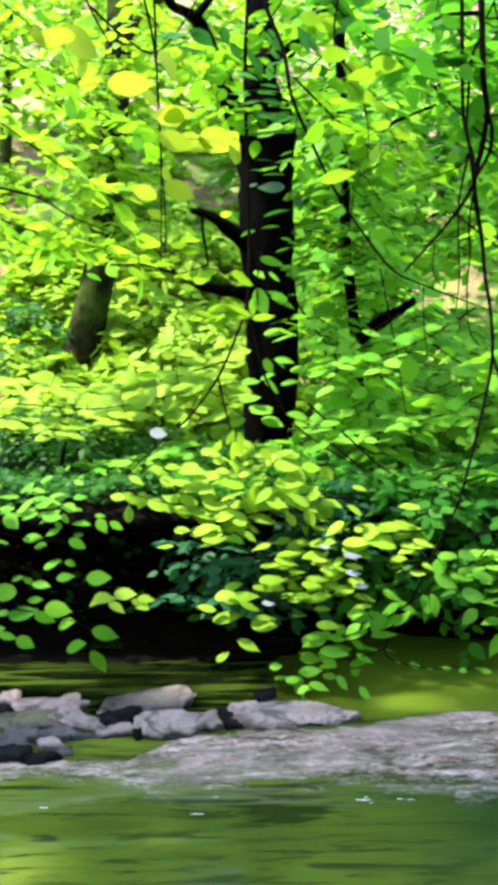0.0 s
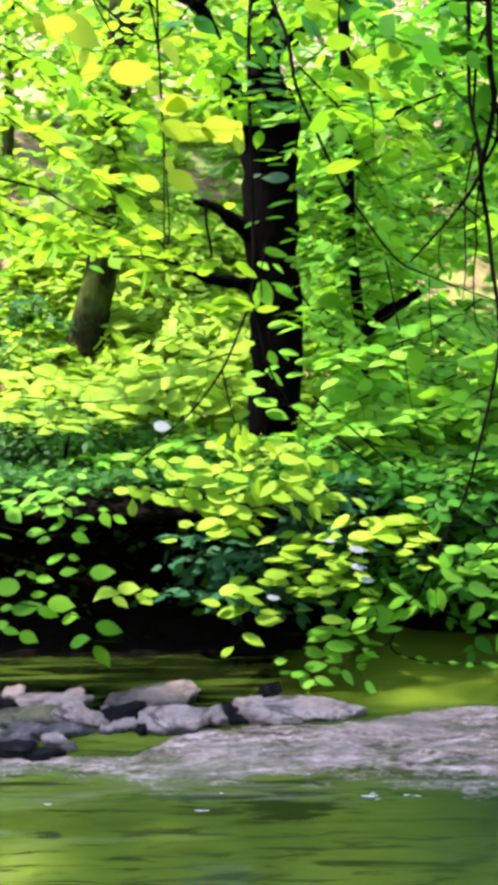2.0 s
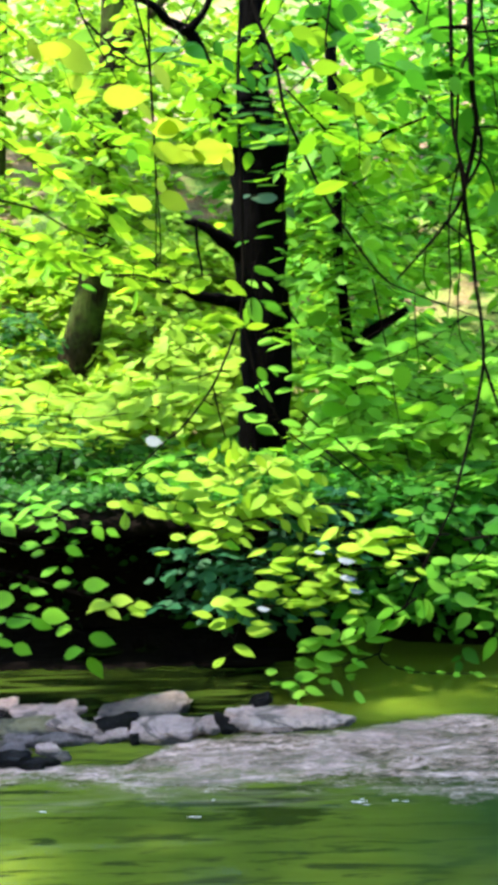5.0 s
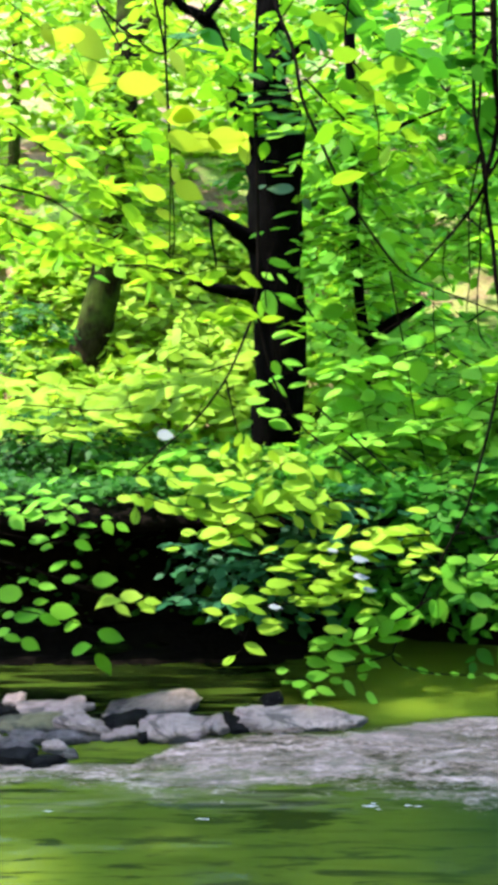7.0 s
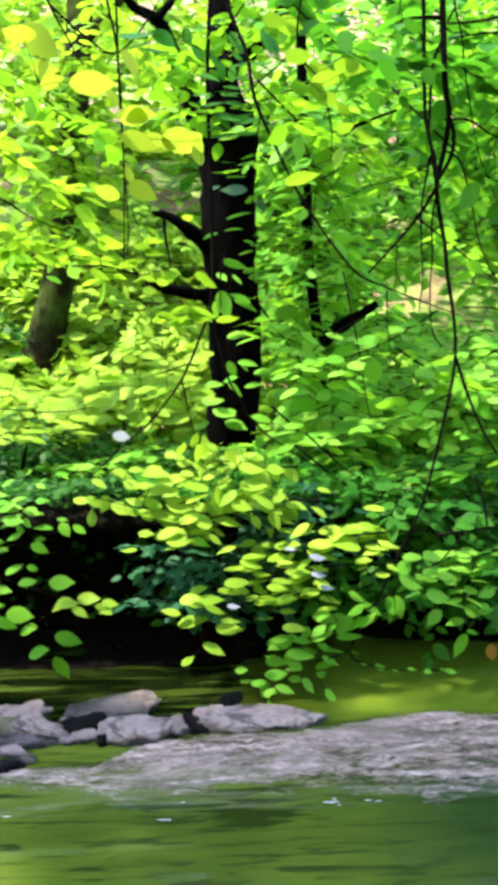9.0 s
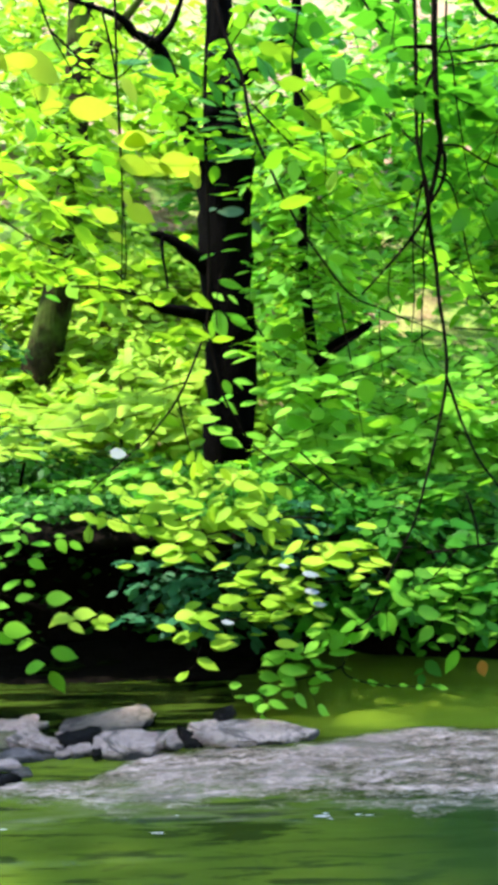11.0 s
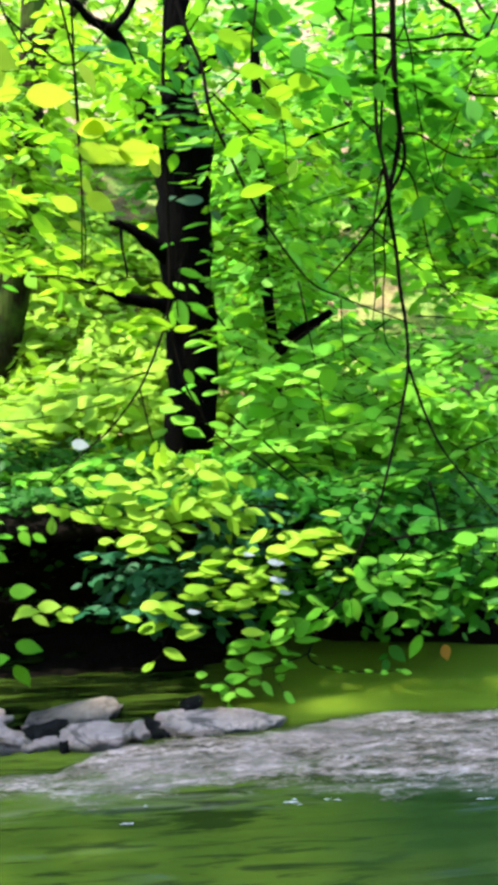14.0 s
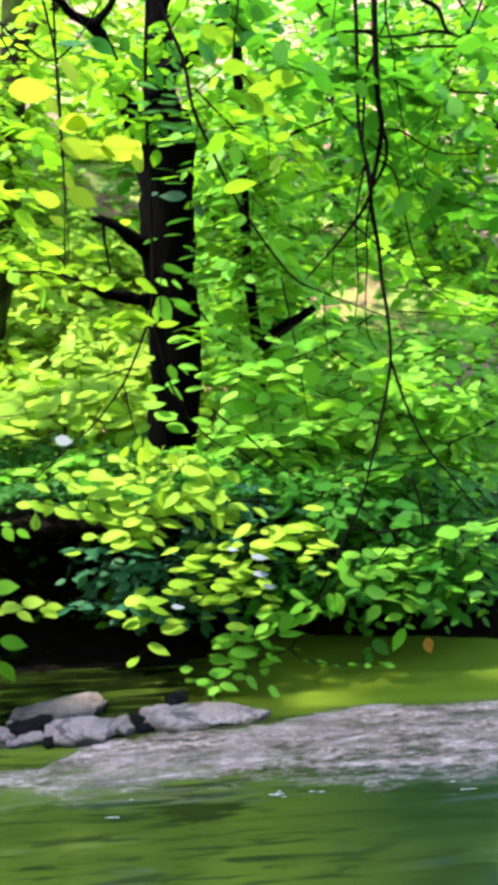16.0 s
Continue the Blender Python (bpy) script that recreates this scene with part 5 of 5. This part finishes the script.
sprig("pale green leaves over low undergrowth", [(1.345, 5.20, 1.105), (1.092, 5.20, 1.043), (0.902, 5.20, 1.013), (0.744, 5.20, 0.950)], 0.004,
      [(0.813, 1.001, 0.126, 0), (0.763, 0.914, 0.126, 10), (0.998, 0.964, 0.139, 5), (1.158, 0.946, 0.176, -10), (0.838, 1.061, 0.126, 20), (1.077, 1.011, 0.157, 15), (0.601, 0.870, 0.176, 0), (0.903, 0.981, 0.113, -20)], LEAF_TOP, 134, 0.6, 0.6)
# leafy boughs of the upper canopy
def bough(place, seed, kind, side, label):
    """A leafy branch of the canopy, high up."""
    return branch(label, place, 0.007, side, kind, 0.135, 0.075, seed, 0.34, droop=0.2, bare=0.1, tilt=0.4, lean=0.3)


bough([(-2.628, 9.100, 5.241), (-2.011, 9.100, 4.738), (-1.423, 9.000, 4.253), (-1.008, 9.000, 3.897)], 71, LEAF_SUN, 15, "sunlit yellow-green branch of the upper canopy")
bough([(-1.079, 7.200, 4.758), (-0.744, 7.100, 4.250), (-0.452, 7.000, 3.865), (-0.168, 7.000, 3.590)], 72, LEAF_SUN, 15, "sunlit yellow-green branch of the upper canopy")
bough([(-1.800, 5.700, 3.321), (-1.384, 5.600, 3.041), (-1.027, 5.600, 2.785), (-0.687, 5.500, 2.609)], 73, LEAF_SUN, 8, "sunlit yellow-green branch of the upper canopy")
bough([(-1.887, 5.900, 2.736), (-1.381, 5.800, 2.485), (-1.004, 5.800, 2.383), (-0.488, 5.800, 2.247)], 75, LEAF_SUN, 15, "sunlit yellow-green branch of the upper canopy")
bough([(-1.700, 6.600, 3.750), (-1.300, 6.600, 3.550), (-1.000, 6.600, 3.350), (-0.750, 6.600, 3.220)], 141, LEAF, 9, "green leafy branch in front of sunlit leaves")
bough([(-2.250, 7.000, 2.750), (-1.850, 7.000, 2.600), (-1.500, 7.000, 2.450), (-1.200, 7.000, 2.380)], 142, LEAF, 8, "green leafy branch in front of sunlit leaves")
bough([(0.228, 5.006, 3.802), (0.453, 4.915, 3.496), (0.699, 4.824, 3.250), (0.954, 4.824, 3.142)], 81, LEAF_DEEP, 12, "green leafy branch of the upper canopy")
bough([(0.744, 5.006, 3.857), (1.022, 4.915, 3.441), (1.290, 4.824, 3.169), (1.577, 4.824, 3.034)], 82, LEAF_DEEP, 12, "green leafy branch of the upper canopy")
bough([(0.299, 5.188, 3.185), (0.535, 5.097, 2.929), (0.764, 5.006, 2.738), (1.060, 5.006, 2.681)], 83, LEAF, 12, "green leafy branch of the upper canopy")
bough([(1.027, 5.188, 3.155), (1.316, 5.097, 2.842), (1.565, 5.006, 2.623), (1.895, 5.006, 2.507)], 84, LEAF_DEEP, 12, "green leafy branch of the upper canopy")
bough([(0.514, 7.300, 2.958), (0.863, 7.300, 2.619), (1.197, 7.200, 2.440), (1.542, 7.200, 2.355)], 85, LEAF_MID, 12, "green leafy branch of the upper canopy")
bough([(1.304, 5.800, 2.552), (1.628, 5.700, 2.273), (1.907, 5.700, 2.071), (2.254, 5.700, 1.936)], 86, LEAF_MID, 12, "green leafy branch of the upper canopy")
bough([(0.350, 5.900, 2.011), (0.520, 5.800, 1.765), (0.686, 5.700, 1.560), (0.963, 5.700, 1.457)], 87, LEAF_MID, 12, "green leafy branch of the upper canopy")
bough([(1.133, 5.900, 1.800), (1.433, 5.800, 1.591), (1.758, 5.700, 1.457), (2.142, 5.700, 1.353)], 88, LEAF_MID, 12, "green leafy branch of the upper canopy")
bough([(0.411, 5.700, 1.388), (0.679, 5.600, 1.156), (0.971, 5.500, 1.032), (1.309, 5.500, 0.964)], 89, LEAF_MID, 12, "green leafy branch of the upper canopy")
bough([(1.899, 5.006, 3.748), (1.710, 4.915, 3.331), (1.550, 4.824, 2.978), (1.476, 4.824, 2.704)], 90, LEAF_DEEP, 12, "green leafy branch of the upper canopy")
bough([(0.996, 5.900, 4.146), (1.210, 5.900, 3.883), (1.463, 5.900, 3.719), (1.719, 5.900, 3.587)], 151, LEAF_DEEP, 12, "deep green leafy branch of the upper canopy")
bough([(2.304, 6.100, 4.014), (2.080, 6.100, 3.724), (1.854, 6.100, 3.541), (1.591, 6.100, 3.429)], 152, LEAF_DEEP, 12, "deep green leafy branch of the upper canopy")
bough([(2.389, 6.300, 3.643), (2.195, 6.300, 3.379), (1.960, 6.300, 3.225), (1.765, 6.300, 3.036)], 153, LEAF, 12, "green leafy branch of the upper canopy")
bough([(1.414, 6.500, 3.831), (1.615, 6.500, 3.608), (1.817, 6.500, 3.459), (2.062, 6.500, 3.348)], 154, LEAF, 12, "green leafy branch of the upper canopy")
branch("thin leafy twig in front of the slim trunk", [(0.662, 6.300, 3.161), (0.749, 6.300, 2.799), (0.723, 6.300, 2.433), (0.769, 6.300, 2.100), (0.739, 6.300, 1.800)], 0.004, 0, LEAF, 0.125, 0.10, 133,
       ends=[(0.593, 6.300, 2.763), (0.874, 6.300, 2.653), (0.616, 6.300, 2.286), (0.861, 6.300, 2.249), (0.602, 6.300, 1.838)], droop=0.1, bare=0.1, tilt=0.2, lean=-0.3, level=0.15)
branch("leafy branch closing over the top of the trunk", [(0.530, 5.800, 4.183), (0.332, 5.800, 3.897), (0.131, 5.800, 3.608), (-0.071, 5.800, 3.348), (-0.207, 5.800, 3.151)], 0.007, 13, LEAF, 0.13, 0.08, 92, 0.32, droop=0.2, bare=0.1, tilt=0.4, lean=0.3)
branch("leafy branch across the top of the trunk", [(0.788, 5.700, 3.767), (0.460, 5.700, 3.609), (0.129, 5.700, 3.481), (-0.169, 5.700, 3.418)], 0.006, 11, LEAF, 0.13, 0.075, 93, 0.26, droop=0.2, bare=0.05, tilt=0.35, lean=0.3)
branch("leafy branch across the upper trunk", [(0.728, 5.700, 3.354), (0.463, 5.700, 3.241), (0.230, 5.700, 3.160), (0.030, 5.700, 3.080)], 0.006, 10, LEAF, 0.13, 0.08, 94, 0.22, droop=0.2, bare=0.05, tilt=0.35, lean=0.3)
branch("sunlit branch in front of the leaning trunk", [(-1.712, 7.700, 3.899), (-1.315, 7.700, 3.507), (-0.959, 7.700, 3.154), (-0.642, 7.700, 3.021)], 0.006, 12, LEAF_SUN, 0.13, 0.08, 95, 0.3, droop=0.2, bare=0.05, tilt=0.4, lean=0.2)
for place, seed in ((((1.396, 5.250, 1.484), (1.145, 5.250, 1.356), (0.828, 5.250, 1.260), (0.509, 5.250, 1.196)), 111), (((2.071, 5.250, 1.324), (1.757, 5.250, 1.180), (1.441, 5.250, 1.067), (1.089, 5.250, 1.002)), 112), (((1.332, 5.300, 1.958), (1.081, 5.300, 1.800), (0.796, 5.300, 1.689), (0.477, 5.300, 1.625)), 113),
                    (((2.096, 5.300, 1.926), (1.815, 5.300, 1.800), (1.564, 5.300, 1.673), (1.278, 5.300, 1.609)), 114)):
    branch("fresh green branch reaching out over the bank", place, 0.006, 11, LEAF_MID, 0.125, 0.08, seed, 0.28, droop=0.1, bare=0.1, tilt=0.3, lean=-0.2, level=0.25)
for place, seed in ((((-2.059, 6.300, 1.573), (-1.452, 6.300, 1.497), (-0.995, 6.300, 1.459), (-0.537, 6.300, 1.497)), 115), (((-0.060, 6.100, 1.654), (-0.300, 6.100, 1.580), (-0.560, 6.100, 1.507), (-0.860, 6.100, 1.396)), 116), (((-1.899, 6.000, 1.293), (-1.535, 6.000, 1.275), (-1.207, 6.000, 1.256), (-0.880, 6.000, 1.183)), 117)):
    branch("sunlit spray of broad leaves over the undergrowth", place, 0.006, 10, LEAF_TOP, 0.16, 0.08, seed, 0.32, droop=0.1, bare=0.1, tilt=0.25, lean=-0.3, level=0.2)
for place, seed in ((((-0.120, 5.600, 1.156), (-0.340, 5.600, 1.121), (-0.560, 5.600, 1.080), (-0.820, 5.600, 1.018)), 122),):
    branch("sunlit green spray above the turf edge", place, 0.006, 8, LEAF_MID, 0.13, 0.09, seed, 0.28, droop=0.1, bare=0.1, tilt=0.25, lean=-0.3, level=0.2)
TWIGS = dict(leafy=False, name="hanging_branch")
branch("thin dark twig hanging down through sunlit leaves", [(-0.461, 5.300, 3.804), (-0.456, 5.300, 3.393), (-0.447, 5.300, 3.065), (-0.431, 5.300, 2.732), (-0.416, 5.300, 2.364), (-0.446, 5.300, 2.146)], 0.008, 0, LEAF, 0.1, 0.1, 101, **TWIGS)
branch("thin dark twig among sunlit leaves", [(-1.460, 5.600, 2.688), (-1.180, 5.600, 2.617), (-1.000, 5.600, 2.510), (-0.752, 5.600, 2.412)], 0.009, 0, LEAF, 0.1, 0.1, 102, **TWIGS)
branch("thin dark twig among sunlit leaves", [(-0.327, 5.700, 2.122), (-0.395, 5.700, 2.189), (-0.582, 5.700, 2.219), (-0.888, 5.700, 2.229)], 0.009, 0, LEAF, 0.1, 0.1, 103, lines=[([(-0.395, 5.700, 2.189), (-0.479, 5.700, 2.290), (-0.529, 5.700, 2.340)], 0.009, 0.004)], **TWIGS)
branch("thin dark twig in the dark bush", [(-1.926, 6.400, 1.915), (-1.697, 6.400, 1.846), (-1.468, 6.400, 1.781), (-1.159, 6.400, 1.789)], 0.009, 0, LEAF, 0.1, 0.1, 104, **TWIGS)
branch("thin dark twig in the upper canopy", [(-0.906, 5.400, 3.842), (-0.832, 5.400, 3.633), (-0.719, 5.400, 3.423), (-0.649, 5.400, 3.302)], 0.009, 0, LEAF, 0.1, 0.1, 105, lines=[([(-0.832, 5.400, 3.633), (-0.662, 5.400, 3.483), (-0.475, 5.400, 3.378), (-0.285, 5.400, 3.573), (-0.175, 5.400, 3.782)], 0.008, 0.004)], **TWIGS)
branch("thin dark twig hanging through green leaves", [(0.788, 5.300, 2.177), (0.840, 5.300, 1.926), (0.892, 5.300, 1.673), (0.946, 5.300, 1.352), (1.034, 5.300, 1.027)], 0.006, 0, LEAF, 0.1, 0.1, 106, **TWIGS)
branch("thin dark twigs crossing low green leaves", [(0.485, 5.000, 1.225), (0.762, 5.000, 1.009), (1.040, 5.000, 0.900), (1.318, 5.000, 0.869)], 0.006, 0, LEAF, 0.1, 0.1, 107, lines=[([(0.545, 5.000, 1.286), (0.792, 5.000, 1.071), (1.070, 5.000, 0.947)], 0.006, 0.003)], **TWIGS)
branch("bare dark branch stretching over the low bank", [(1.185, 4.700, 0.778), (1.444, 4.700, 0.813), (1.664, 4.750, 0.827), (2.005, 4.800, 0.846)], 0.008, 0, LEAF, 0.1, 0.1, 108, lines=[([(1.392, 4.700, 1.085), (1.440, 4.700, 0.940), (1.459, 4.700, 0.813)], 0.007, 0.006)], **TWIGS)
branch("dark forked branch high in the canopy", [(1.346, 4.850, 3.806), (1.453, 4.850, 3.600), (1.553, 4.850, 3.532), (1.597, 4.850, 3.434), (1.652, 4.850, 3.399), (1.750, 4.850, 3.372)], 0.018, 0, LEAF, 0.1, 0.1, 109, lines=[([(1.629, 4.800, 3.388), (1.515, 4.800, 3.402), (1.402, 4.800, 3.377), (1.232, 4.800, 3.362)], 0.010, 0.006), ([(1.666, 4.800, 3.327), (1.516, 4.800, 3.324), (1.396, 4.800, 3.315), (1.254, 4.800, 3.293)], 0.009, 0.004), ([(1.623, 4.850, 3.675), (1.673, 4.850, 3.569), (1.736, 4.850, 3.494)], 0.011, 0.006), ([(1.149, 4.600, 3.324), (1.053, 4.600, 3.322), (0.969, 4.600, 3.312), (0.918, 4.600, 3.271)], 0.013, 0.004), ([(0.981, 4.700, 3.520), (0.967, 4.700, 3.412), (0.944, 4.700, 3.275)], 0.004, 0.003), ([(1.520, 4.850, 3.133), (1.657, 4.850, 3.113), (1.841, 4.850, 3.105)], 0.009, 0.006)], **TWIGS)
branch("thin twigs hanging beside the dangling bundle", [(1.236, 4.700, 3.581), (1.238, 4.700, 3.418), (1.274, 4.700, 3.282), (1.293, 4.700, 3.117), (1.330, 4.700, 2.910), (1.368, 4.700, 2.728), (1.435, 4.700, 2.559), (1.513, 4.700, 2.388)], 0.006, 0, LEAF, 0.1, 0.1, 110, lines=[([(1.190, 4.650, 2.716), (1.266, 4.650, 2.661), (1.318, 4.650, 2.494), (1.364, 4.650, 2.296), (1.426, 4.650, 2.139), (1.523, 4.650, 2.024)], 0.006, 0.003), ([(1.196, 4.700, 2.871), (1.313, 4.700, 2.873), (1.417, 4.700, 2.813), (1.522, 4.700, 2.769), (1.641, 4.700, 2.759), (1.791, 4.700, 2.772)], 0.007, 0.004), ([(1.225, 4.650, 3.388), (1.188, 4.650, 3.314)], 0.006, 0.005), ([(1.322, 4.750, 1.956), (1.459, 4.750, 1.950), (1.612, 4.750, 1.934), (1.797, 4.750, 1.930)], 0.005, 0.003)], **TWIGS)


def lone_leaf(at, axis, normal, size, material, label, name="leaf"):
    """One leaf apart from the rest, with a short stalk up to its twig."""
    x = Vector(axis).normalized()
    y = Vector(normal).cross(x).normalized()
    m = Matrix((x, y, x.cross(y))).transposed().to_4x4()
    ob = new(name, single_leaf(material, 1).copy())
    ob.matrix_world = Matrix.Translation(at) @ m @ Matrix.Scale(size, 4)
    return tagged(ob, label, "leaf", "", "")


lone_leaf((-0.506, 5.100, 1.282), (1, 0, -0.15), (0.1, -0.8, 0.6), 0.10, LEAF_GLINT, "leaf with a painted sky glint on a bent twig")
lone_leaf((1.455, 4.600, 0.225), (0.3, 0, -1), (0.2, -1, 0.2), 0.095, LEAF_DEAD, "withered orange-brown leaf hanging over the water")
for at, size in (((0.499, 4.46, 0.734), 0.095), ((0.510, 4.46, 0.646), 0.085), ((0.555, 4.46, 0.581), 0.075), ((0.380, 4.46, 0.777), 0.06), ((0.095, 4.42, 0.506), 0.07)):
    lone_leaf(at, (1, 0.1, -0.06), (0.1, -0.25, 0.95), size, LEAF_GLINT, "leaf with a painted sky glint among green ones over the water")
